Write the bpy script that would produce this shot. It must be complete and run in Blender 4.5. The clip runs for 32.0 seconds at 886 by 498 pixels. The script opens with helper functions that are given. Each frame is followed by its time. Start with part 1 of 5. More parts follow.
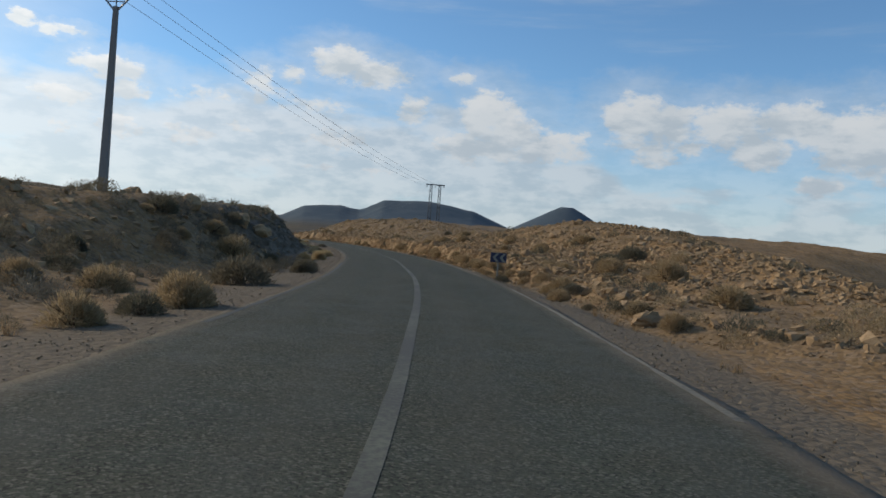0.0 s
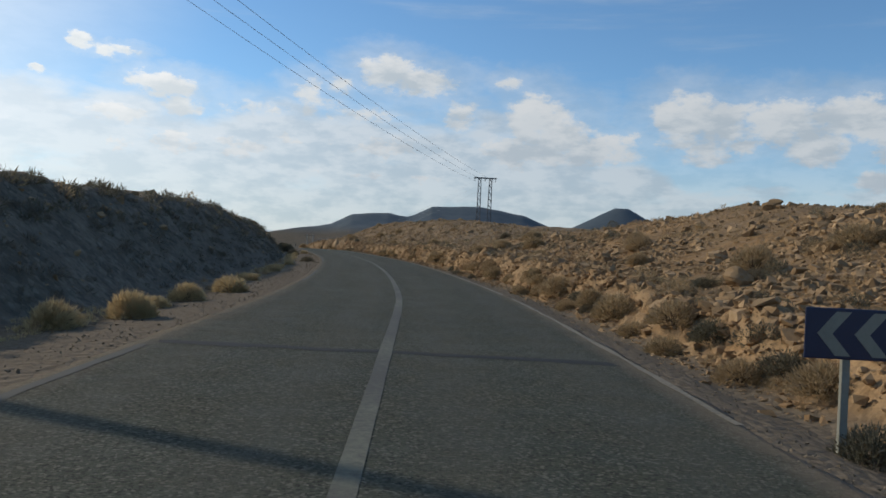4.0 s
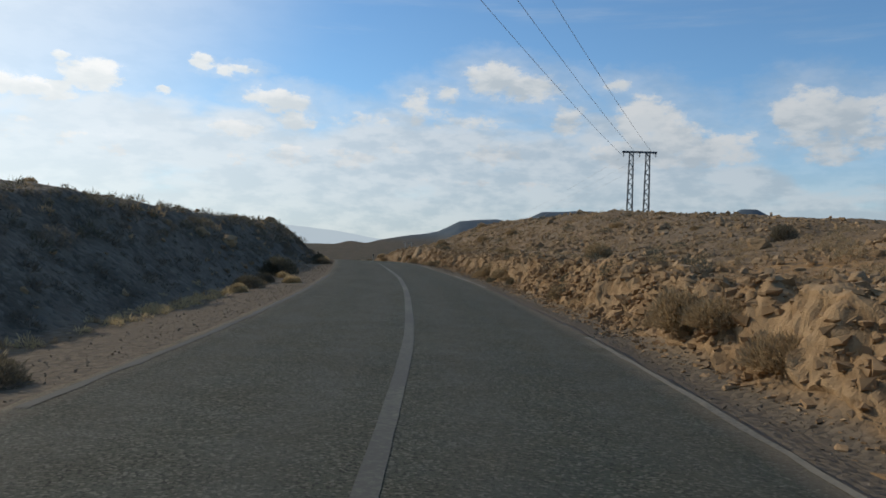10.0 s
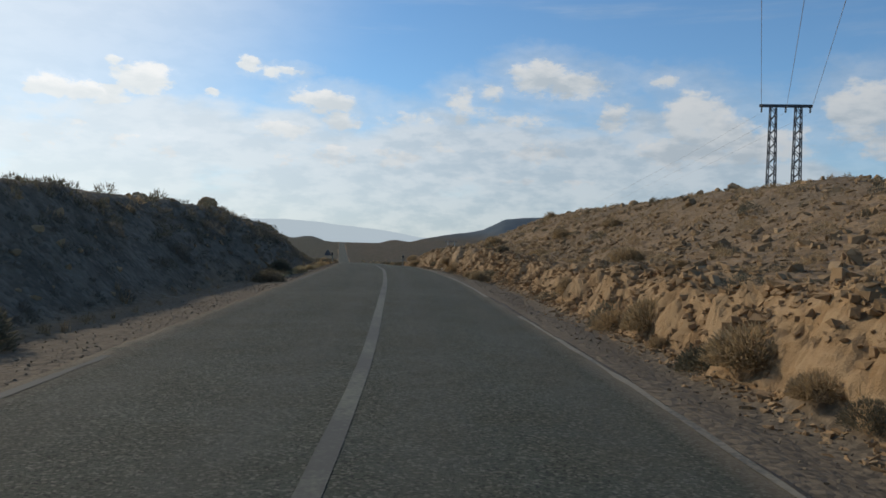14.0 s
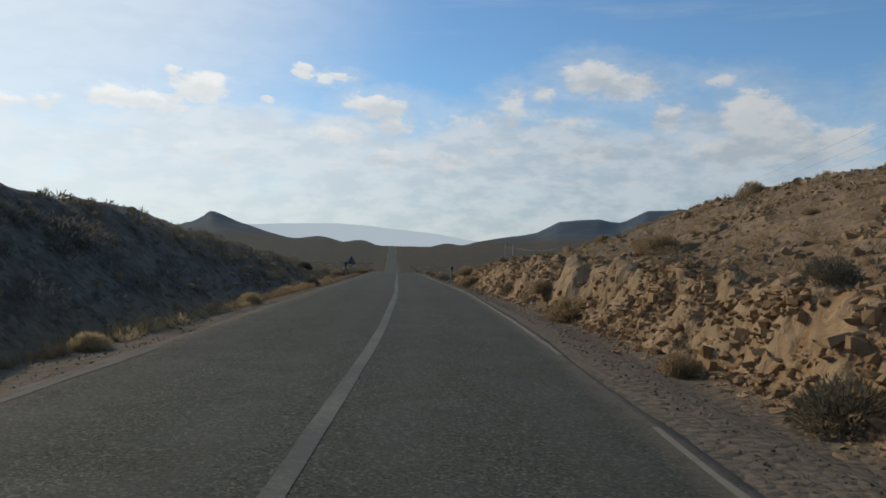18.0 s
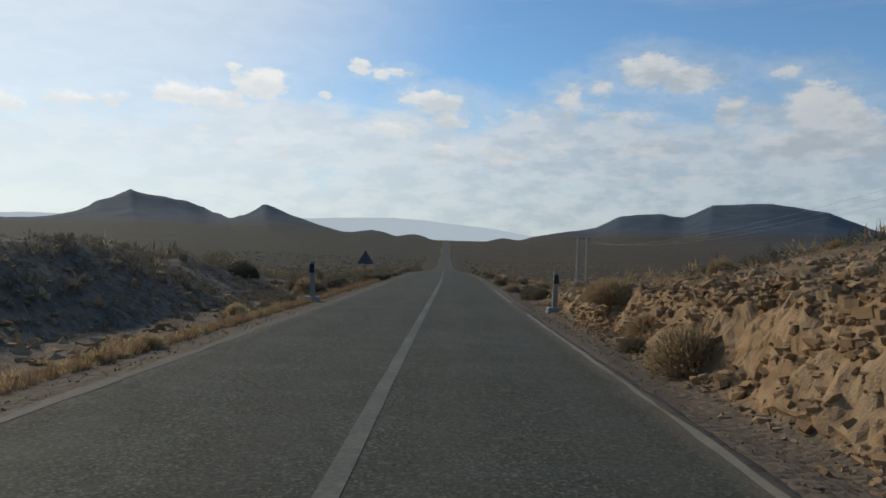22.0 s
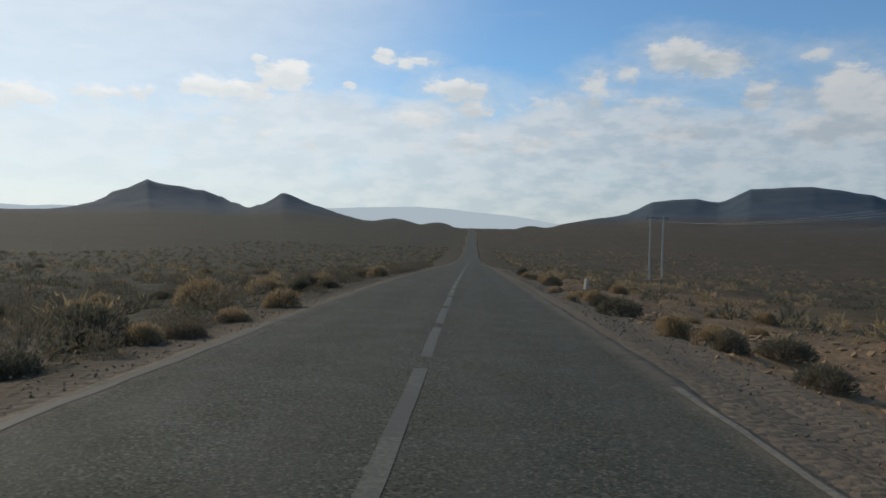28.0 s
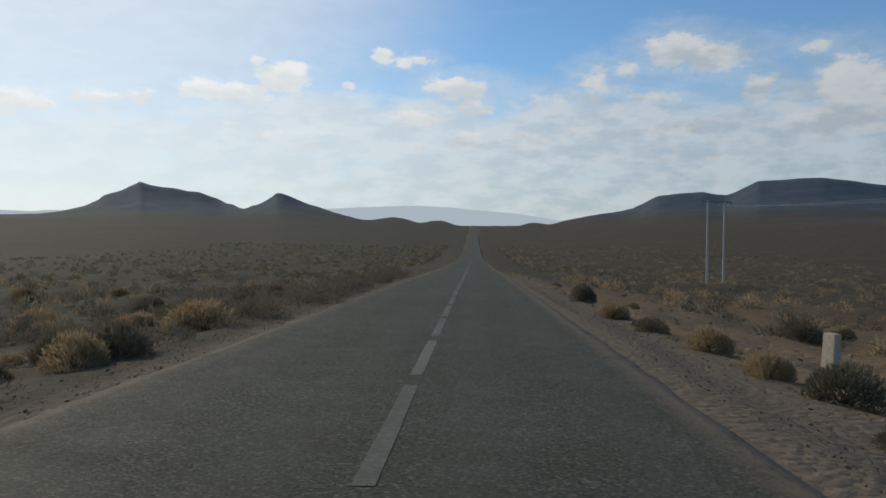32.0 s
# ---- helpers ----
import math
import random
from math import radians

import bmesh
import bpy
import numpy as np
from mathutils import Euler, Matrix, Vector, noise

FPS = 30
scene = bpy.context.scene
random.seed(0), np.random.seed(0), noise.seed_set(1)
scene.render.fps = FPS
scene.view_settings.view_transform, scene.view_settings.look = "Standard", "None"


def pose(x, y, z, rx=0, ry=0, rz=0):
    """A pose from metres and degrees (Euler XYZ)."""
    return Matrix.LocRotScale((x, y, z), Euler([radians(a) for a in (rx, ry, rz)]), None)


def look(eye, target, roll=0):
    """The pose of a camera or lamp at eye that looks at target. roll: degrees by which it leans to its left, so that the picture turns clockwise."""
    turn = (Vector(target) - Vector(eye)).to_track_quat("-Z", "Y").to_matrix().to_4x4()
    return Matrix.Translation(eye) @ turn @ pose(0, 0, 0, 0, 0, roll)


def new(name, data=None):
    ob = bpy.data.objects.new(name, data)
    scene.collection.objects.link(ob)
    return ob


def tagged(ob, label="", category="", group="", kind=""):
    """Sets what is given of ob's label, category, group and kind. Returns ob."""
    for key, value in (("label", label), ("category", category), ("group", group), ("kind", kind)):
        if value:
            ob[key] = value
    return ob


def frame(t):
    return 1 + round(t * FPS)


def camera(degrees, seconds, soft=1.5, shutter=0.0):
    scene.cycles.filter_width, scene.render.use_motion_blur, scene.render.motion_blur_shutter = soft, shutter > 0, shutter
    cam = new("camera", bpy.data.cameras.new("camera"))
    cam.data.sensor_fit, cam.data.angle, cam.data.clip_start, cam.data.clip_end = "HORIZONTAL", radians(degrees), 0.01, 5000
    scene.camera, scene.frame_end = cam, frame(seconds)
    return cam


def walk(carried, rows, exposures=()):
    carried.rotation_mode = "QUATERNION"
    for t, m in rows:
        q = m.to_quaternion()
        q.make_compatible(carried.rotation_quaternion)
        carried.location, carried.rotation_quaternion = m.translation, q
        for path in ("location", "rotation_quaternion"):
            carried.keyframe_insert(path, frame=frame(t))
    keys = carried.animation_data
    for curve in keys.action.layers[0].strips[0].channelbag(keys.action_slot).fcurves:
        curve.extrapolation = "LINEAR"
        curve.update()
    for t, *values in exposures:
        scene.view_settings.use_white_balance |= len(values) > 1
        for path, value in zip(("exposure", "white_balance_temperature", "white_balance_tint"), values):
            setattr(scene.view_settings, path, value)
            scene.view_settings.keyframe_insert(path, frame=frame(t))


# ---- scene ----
cam = camera(58.5, 32.0, soft=1.6, shutter=0.0)
# seconds, eye, yaw to the left of +y, pitch up, lean to the left
PATH = [
    (0.0, -29.48, -243.16, -0.49, -22.26, 0.23, 4.20),
    (0.5, -28.10, -239.89, -0.44, -21.79, 0.41, 4.08),
    (1.0, -26.73, -236.58, -0.39, -21.40, 0.29, 4.03),
    (1.5, -25.38, -233.24, -0.33, -20.98, 0.29, 3.83),
    (2.0, -24.04, -229.86, -0.28, -20.74, 0.38, 3.87),
    (2.5, -22.72, -226.44, -0.22, -20.22, 0.50, 3.57),
    (3.0, -21.42, -222.98, -0.16, -19.69, 0.48, 3.34),
    (3.5, -20.14, -219.47, -0.11, -19.16, 0.47, 3.11),
    (4.0, -18.90, -215.94, -0.05, -18.62, 0.45, 2.88),
    (4.5, -17.70, -212.42, 0.01, -18.09, 0.44, 2.65),
    (5.0, -16.55, -208.94, 0.07, -17.28, 0.44, 2.54),
    (5.5, -15.48, -205.51, 0.12, -16.59, 0.47, 2.22),
    (6.0, -14.47, -202.14, 0.18, -15.77, 0.51, 2.12),
    (6.5, -13.52, -198.81, 0.23, -15.25, 0.55, 2.09),
    (7.0, -12.64, -195.55, 0.28, -14.39, 0.55, 2.07),
    (7.5, -11.83, -192.34, 0.34, -13.58, 0.47, 1.98),
    (8.0, -11.08, -189.17, 0.39, -12.99, 0.59, 2.09),
    (8.5, -10.38, -186.04, 0.44, -12.24, 0.52, 2.12),
    (9.0, -9.72, -182.90, 0.49, -11.75, 0.50, 2.16),
    (9.5, -9.09, -179.76, 0.54, -11.22, 0.49, 2.07),
    (10.0, -8.48, -176.62, 0.59, -10.75, 0.61, 2.18),
    (10.5, -7.88, -173.48, 0.64, -10.26, 0.60, 2.09),
    (11.0, -7.29, -170.34, 0.69, -9.78, 0.61, 2.13),
    (11.5, -6.72, -167.20, 0.74, -9.36, 0.65, 2.21),
    (12.0, -6.16, -164.05, 0.79, -8.99, 0.53, 2.23),
    (12.5, -5.61, -160.85, 0.84, -8.67, 0.42, 2.14),
    (13.0, -5.09, -157.57, 0.89, -8.18, 0.46, 2.04),
    (13.5, -4.59, -154.19, 0.94, -7.99, 0.53, 2.08),
    (14.0, -4.12, -150.72, 0.99, -7.52, 0.41, 2.05),
    (14.5, -3.69, -147.15, 1.05, -7.12, 0.60, 2.03),
    (15.0, -3.29, -143.49, 1.10, -6.65, 0.59, 1.95),
    (15.5, -2.91, -139.74, 1.16, -6.18, 0.58, 1.88),
    (16.0, -2.56, -135.90, 1.22, -5.71, 0.58, 1.80),
    (16.5, -2.23, -131.98, 1.27, -5.24, 0.57, 1.72),
    (17.0, -1.91, -127.99, 1.33, -4.85, 0.46, 1.95),
    (17.5, -1.61, -123.94, 1.39, -4.21, 0.58, 1.74),
    (18.0, -1.34, -119.83, 1.44, -3.72, 0.54, 1.75),
    (18.5, -1.11, -115.66, 1.47, -3.06, 0.53, 1.73),
    (19.0, -0.91, -111.42, 1.48, -2.60, 0.34, 1.73),
    (19.5, -0.74, -107.13, 1.49, -2.07, 0.35, 1.80),
    (20.0, -0.60, -102.77, 1.49, -1.46, 0.27, 1.79),
    (20.5, -0.50, -98.39, 1.48, -0.92, 0.08, 1.83),
    (21.0, -0.43, -94.01, 1.46, -0.50, 0.10, 1.82),
    (21.5, -0.37, -89.63, 1.44, -0.13, 0.11, 2.06),
    (22.0, -0.34, -85.25, 1.41, 0.26, 0.04, 2.05),
    (22.5, -0.31, -80.87, 1.36, 0.51, 0.02, 2.07),
    (23.0, -0.29, -76.50, 1.30, 0.91, -0.03, 2.27),
    (23.5, -0.27, -72.14, 1.23, 0.96, -0.00, 2.00),
    (24.0, -0.23, -67.78, 1.17, 1.20, -0.16, 2.13),
    (24.5, -0.20, -63.43, 1.12, 1.33, -0.41, 2.13),
    (25.0, -0.17, -59.09, 1.07, 1.54, -0.40, 2.16),
    (25.5, -0.14, -54.77, 1.02, 1.57, -0.21, 2.06),
    (26.0, -0.12, -50.47, 0.98, 1.64, -0.40, 2.01),
    (26.5, -0.10, -46.19, 0.94, 1.70, -0.58, 1.97),
    (27.0, -0.07, -41.92, 0.90, 1.77, -0.76, 1.93),
    (27.5, -0.05, -37.67, 0.86, 1.83, -0.95, 1.89),
    (28.0, -0.03, -33.43, 0.82, 2.11, -0.81, 1.51),
    (28.5, -0.03, -29.21, 0.78, 2.16, -0.90, 1.34),
    (29.0, -0.02, -25.00, 0.73, 2.12, -0.79, 1.39),
    (29.5, -0.01, -20.70, 0.68, 2.13, -0.89, 1.13),
    (30.0, -0.01, -16.42, 0.63, 2.24, -0.68, 0.91),
    (30.5, -0.01, -12.14, 0.57, 2.26, -0.92, 1.04),
    (31.0, -0.01, -7.88, 0.50, 2.15, -1.04, 0.78),
    (31.5, -0.00, -3.69, 0.43, 2.20, -1.02, 0.69),
    (32.0, 0.00, 0.50, 0.35, 2.25, -0.90, 0.50),
]


def eye_pose(x, y, z, yaw, pitch, lean):
    a, b = radians(yaw), radians(pitch)
    ahead = Vector((-math.sin(a) * math.cos(b), math.cos(a) * math.cos(b), math.sin(b)))
    return look((x, y, z), Vector((x, y, z)) + ahead, lean)


walk(cam, [(t, eye_pose(x, y, z, yaw, pitch, lean)) for t, x, y, z, yaw, pitch, lean in PATH], [(0.0, 0.15), (9.0, 0.10), (14.0, 0.03), (19.0, -0.07), (32.0, -0.09)])

# ---------------------------------------------------------------- light
SUN_AZ, SUN_EL = 47.0, 28.0  # degrees to the left of +y, above the horizon
sun = new("sun", bpy.data.lights.new("sun", "SUN"))
sun.data.energy, sun.data.angle, sun.data.color = 2.3, radians(0.6), (1.0, 0.87, 0.70)
_a, _e = radians(SUN_AZ), radians(SUN_EL)
sun_way = Vector((-math.sin(_a) * math.cos(_e), math.cos(_a) * math.cos(_e), math.sin(_e)))
sun.matrix_world = look(sun_way * 50, (0, 0, 0))


class Nodes:
    """Short hand for node trees."""

    def __init__(self, tree):
        self.tree = tree
        tree.nodes.clear()

    def add(self, kind, **settings):
        n = self.tree.nodes.new(kind)
        for k, v in settings.items():
            if k == "operation":
                n.operation = v
            elif k == "blend_type":
                n.blend_type = v
            elif k == "data_type":
                n.data_type = v
            elif k == "attribute_name":
                n.attribute_name = v
            elif k == "sky_type":
                n.sky_type = v
            elif k == "interpolation_type":
                n.interpolation_type = v
            elif k == "feature":
                n.feature = v
            elif k == "use_clamp":
                n.use_clamp = v
        return n

    def put(self, socket, value):
        if isinstance(value, bpy.types.NodeSocket):
            self.tree.links.new(value, socket)
        elif isinstance(value, (tuple, list)) and len(value) == 3 and socket.type == "RGBA":
            socket.default_value = (*value, 1)
        else:
            socket.default_value = value

    def math(self, op, a, b=0.0, c=0.0, clamp=False):
        n = self.add("ShaderNodeMath", operation=op, use_clamp=clamp)
        for s, v in zip(n.inputs, (a, b, c)):
            self.put(s, v)
        return n.outputs[0]

    def vec(self, op, a, b=(0, 0, 0)):
        n = self.add("ShaderNodeVectorMath", operation=op)
        self.put(n.inputs[0], a)
        if op == "SCALE":
            self.put(n.inputs[3], b)
        else:
            self.put(n.inputs[1], b)
        return n.outputs[0]

    def noise(self, vector, scale, detail=3.0, rough=0.55, distortion=0.0):
        n = self.add("ShaderNodeTexNoise")
        self.put(n.inputs["Vector"], vector)
        self.put(n.inputs["Scale"], scale)
        self.put(n.inputs["Detail"], detail)
        self.put(n.inputs["Roughness"], rough)
        self.put(n.inputs["Distortion"], distortion)
        return n.outputs["Fac"]

    def ramp(self, x, lo, hi, to_lo=0.0, to_hi=1.0, smooth=True):
        n = self.add("ShaderNodeMapRange", interpolation_type="SMOOTHSTEP" if smooth else "LINEAR")
        for s, v in zip(n.inputs, (x, lo, hi, to_lo, to_hi)):
            self.put(s, v)
        return n.outputs[0]

    def mix(self, fac, a, b, blend="MIX"):
        n = self.add("ShaderNodeMix", data_type="RGBA", blend_type=blend)
        self.put(n.inputs[0], fac)
        self.put(n.inputs[6], a)
        self.put(n.inputs[7], b)
        return n.outputs[2]


# ---------------------------------------------------------------- sky with clouds
world = bpy.data.worlds.new("sky")
scene.world = world
world.use_nodes = True
W = Nodes(world.node_tree)
sky = W.add("ShaderNodeTexSky", sky_type="NISHITA")
sky.sun_disc, sky.sun_elevation, sky.sun_rotation = False, radians(SUN_EL), radians(-SUN_AZ)
sky.altitude, sky.air_density, sky.dust_density, sky.ozone_density = 600, 1.0, 0.4, 4.0
geo = W.add("ShaderNodeTexCoord").outputs["Generated"]
split = W.add("ShaderNodeSeparateXYZ")
W.put(split.inputs[0], geo)
wx, wy, wz = split.outputs
az = W.math("MULTIPLY", W.math("ARCTAN2", W.math("MULTIPLY", wx, -1.0), wy), 57.2958)
el = W.math("MULTIPLY", W.math("ARCSINE", wz), 57.2958)
join = W.add("ShaderNodeCombineXYZ")
W.put(join.inputs[0], az)
W.put(join.inputs[1], W.math("MULTIPLY", el, 1.7))
dome = join.outputs[0]
flat_map = W.add("ShaderNodeMapping")
W.put(flat_map.inputs["Vector"], dome)
flat_map.inputs["Scale"].default_value = (0.75, 1.1, 1)
flat = flat_map.outputs[0]
wob1 = W.math("SUBTRACT", W.noise(dome, 0.6, 6.0, 0.62), 0.5)
wob2 = W.math("SUBTRACT", W.noise(W.vec("ADD", dome, (31.0, 17.0, 5.0)), 0.6, 6.0, 0.62), 0.5)
caz = W.math("MULTIPLY_ADD", wob1, 2.2, az)
cel = W.math("MULTIPLY_ADD", wob2, 1.5, el)
# heaps: azimuth, elevation of the middle, half width, half height, strength
HEAPS_WEST = [
    (6.8, 12.7, 0.5, 0.34, 1.0), (4.5, 12.5, 1.0, 0.26, 0.9), (9.2, 10.7, 0.4, 0.18, 0.8), (19.3, 10.0, 1.15, 0.6, 1.0), (16.5, 9.9, 1.85, 0.55, 1.0),
    (13.7, 11.2, 1.5, 0.7, 1.1), (15.4, 12.1, 0.6, 0.25, 0.7), (26.0, 9.0, 1.3, 0.36, 0.8), (23.2, 9.3, 0.8, 0.38, 0.8), (30.6, 8.4, 1.85, 0.57, 0.9),
    (26.4, 11.8, 0.57, 0.16, 0.5), (17.8, 7.4, 2.5, 0.65, 0.5), (13.3, 6.7, 2.9, 0.65, 0.5), (20.7, 6.6, 1.65, 0.5, 0.45),
]
HEAPS_AHEAD = [
    (1.3, 10.7, 1.75, 0.55, 1.0), (4.3, 8.5, 1.65, 0.55, 0.85), (0.2, 9.4, 1.0, 0.5, 0.8), (0.8, 6.9, 1.45, 0.65, 0.7), (-3.7, 6.9, 2.3, 0.6, 0.7),
    (-14.0, 7.6, 2.5, 0.6, 0.7), (-8.4, 11.1, 0.7, 0.6, 0.6), (-9.0, 10.6, 0.9, 0.4, 0.5), (-10.6, 11.8, 0.6, 0.36, 0.55), (-14.0, 12.9, 1.45, 0.8, 1.0), (-16.3, 12.4, 1.95, 0.65, 0.9),
    (-19.6, 10.0, 0.9, 0.85, 0.8), (4.0, 6.4, 1.0, 0.4, 0.6), (-11.3, 5.5, 2.3, 0.3, 0.6), (-17.1, 5.4, 1.65, 0.3, 0.6), (-6.5, 9.6, 2.6, 0.5, 0.5),
    (-12.0, 9.6, 2.2, 0.5, 0.45), (-8.0, 7.6, 2.0, 0.45, 0.5),
]
HEAPS_EAST = [
    (-24.7, 10.1, 1.4, 1.3, 1.1), (-26.1, 8.8, 2.2, 1.35, 1.0), (-29.6, 8.1, 2.0, 0.75, 1.0), (-23.2, 7.8, 1.9, 0.8, 0.9), (-23.0, 12.5, 0.7, 0.36, 0.7),
    (-35.3, 10.3, 1.6, 1.25, 1.1), (-37.6, 10.1, 1.4, 1.0, 1.0), (-41.3, 10.2, 1.85, 1.0, 1.0), (-39.2, 8.4, 0.8, 0.37, 0.8), (-43.6, 8.4, 1.5, 0.75, 1.0),
    (-44.9, 10.3, 1.35, 0.9, 1.0), (-46.5, 10.3, 1.15, 0.95, 1.0), (-48.8, 9.2, 1.6, 1.3, 1.1), (-50.6, 9.2, 1.6, 1.5, 1.1), (-47.2, 6.0, 1.05, 0.55, 0.9), (-36.8, 8.0, 1.2, 0.55, 0.8),
]
heap = over = None
for a0, e0, ra, re, k in HEAPS_WEST + HEAPS_AHEAD + HEAPS_EAST:
    da = W.math("MULTIPLY", W.math("SUBTRACT", caz, a0), 1 / (ra * 1.65))
    up = W.math("MULTIPLY", W.math("SUBTRACT", cel, e0), 1 / (re * 1.55))
    de = W.math("MAXIMUM", up, W.math("MULTIPLY", up, -0.72))
    q = W.math("MULTIPLY_ADD", da, da, W.math("MULTIPLY", de, de))
    one = W.math("MULTIPLY", W.math("SUBTRACT", 1.0, q), k)
    above = W.math("SUBTRACT", one, W.math("MULTIPLY_ADD", up, 1.1 * k, 0.3 * k))
    heap = one if heap is None else W.math("MAXIMUM", heap, one)
    over = above if over is None else W.math("MAXIMUM", over, above)
tatter = W.math("SUBTRACT", W.noise(dome, 0.62, 8.0, 0.66), 0.5)
crown = W.ramp(W.math("MULTIPLY_ADD", tatter, 1.1, W.math("SUBTRACT", heap, over)), 0.05, 0.95)
veil = W.ramp(W.math("MULTIPLY_ADD", tatter, 4.0, heap), -4.0, 1.0, 0.0, 0.42)  # thin white film round the heaps
heap = W.ramp(W.math("MULTIPLY_ADD", tatter, 2.2, heap), -0.28, 0.75)
small = W.ramp(W.noise(flat, 0.42, 7.0, 0.62), 0.50, 0.78, 0.0, 0.62)
small = W.math("MULTIPLY", small, W.math("MULTIPLY", W.ramp(el, 4.0, 6.0), W.ramp(el, 10.5, 8.0)))
heap = W.math("MAXIMUM", heap, small)
glow_v = W.add("ShaderNodeVectorMath", operation="DOT_PRODUCT")
W.put(glow_v.inputs[0], geo)
glow_v.inputs[1].default_value = tuple(sun_way)
toward = W.ramp(glow_v.outputs["Value"], 0.45, 0.98)
# broken layer low over the horizon, thinning upwards, and thin streaks high up
layer_n = W.noise(flat, 0.17, 7.0, 0.56, 0.15)
lean_el = W.math("ADD", el, W.ramp(az, -38.0, -24.0, 3.4, -0.8))
lean_el = W.math("MULTIPLY_ADD", W.math("SUBTRACT", W.noise(flat, 0.11, 3.0), 0.5), 9.0, lean_el)
layer_top = W.ramp(lean_el, 6.0, 12.5, 0.42, -0.25)
layer = W.ramp(W.math("ADD", layer_n, layer_top), 0.42, 0.86)
stretch = W.add("ShaderNodeMapping")
W.put(stretch.inputs["Vector"], dome)
stretch.inputs["Rotation"].default_value = (0, 0, radians(14))
stretch.inputs["Scale"].default_value = (0.035, 0.22, 1)
streak = W.ramp(W.noise(stretch.outputs[0], 1.0, 6.0, 0.6), 0.5, 0.85, 0.0, 0.55)
streak = W.math("MULTIPLY", streak, W.ramp(el, 9.0, 14.0))
low_haze = W.math("MAXIMUM", veil, W.ramp(el, 12.0, 1.5, 0.0, 0.72))
glare = W.ramp(toward, 0.35, 1.0, 0.0, 0.75)
thin = W.ramp(glow_v.outputs["Value"], -0.55, 0.25, 0.75, 0.85)  # the layer thins away from the sun
bank = W.math("MAXIMUM", W.math("MULTIPLY", layer, thin), streak)
bank = W.math("MAXIMUM", W.math("MAXIMUM", bank, low_haze), glare)
cover = W.math("MAXIMUM", heap, bank, clamp=True)
# light and shade inside the cloud: brighter towards the sun, grey bellies
puff = W.noise(W.vec("ADD", flat, (3.0, -0.9, 0.0)), 0.42, 6.0, 0.58)
belly = W.mix(W.ramp(puff, 0.38, 0.60), (0.56, 0.635, 0.70), (0.75, 0.79, 0.82))
tone = W.mix(W.math("MULTIPLY", toward, 0.8), belly, (1.06, 1.11, 1.12))
tone = W.mix(W.math("MULTIPLY", heap, W.math("MULTIPLY", crown, W.ramp(puff, 0.36, 0.6, 0.6, 1.0))), tone, W.mix(toward, (0.82, 0.84, 0.855), (1.14, 1.15, 1.15)))
tone = W.mix(1.0, tone, W.mix(W.ramp(glow_v.outputs["Value"], 0.15, 0.85), (0.76, 0.785, 0.81), (0.98, 0.98, 0.98)), "MULTIPLY")
clear = W.add("ShaderNodeBackground")
W.put(clear.inputs[0], W.mix(1.0, sky.outputs[0], (0.84, 1.0, 1.03), "MULTIPLY"))
clear.inputs[1].default_value = 0.118
haze_bg = W.add("ShaderNodeBackground")
W.put(haze_bg.inputs[0], tone)
haze_bg.inputs[1].default_value = 0.86
sky_mix = W.add("ShaderNodeMixShader")
W.put(sky_mix.inputs[0], cover)
W.put(sky_mix.inputs[1], clear.outputs[0])
W.put(sky_mix.inputs[2], haze_bg.outputs[0])
W.put(W.add("ShaderNodeOutputWorld").inputs[0], sky_mix.outputs[0])

# ---------------------------------------------------------------- materials


def material(name, rough=0.85, spec=0.3):
    m = bpy.data.materials.new(name)
    m.use_nodes = True
    n = Nodes(m.node_tree)
    b = n.add("ShaderNodeBsdfPrincipled")
    n.put(n.add("ShaderNodeOutputMaterial").inputs[0], b.outputs[0])
    b.inputs["Roughness"].default_value = rough
    b.inputs["Specular IOR Level"].default_value = spec
    return m, n, b


def bump(n, b, height, strength, distance):
    k = n.add("ShaderNodeBump")
    k.inputs["Strength"].default_value, k.inputs["Distance"].default_value = strength, distance
    n.put(k.inputs["Height"], height)
    n.put(b.inputs["Normal"], k.outputs[0])


def where(n):
    return n.add("ShaderNodeNewGeometry").outputs["Position"]


def flag(n, name):
    return n.add("ShaderNodeAttribute", attribute_name=name).outputs["Fac"]


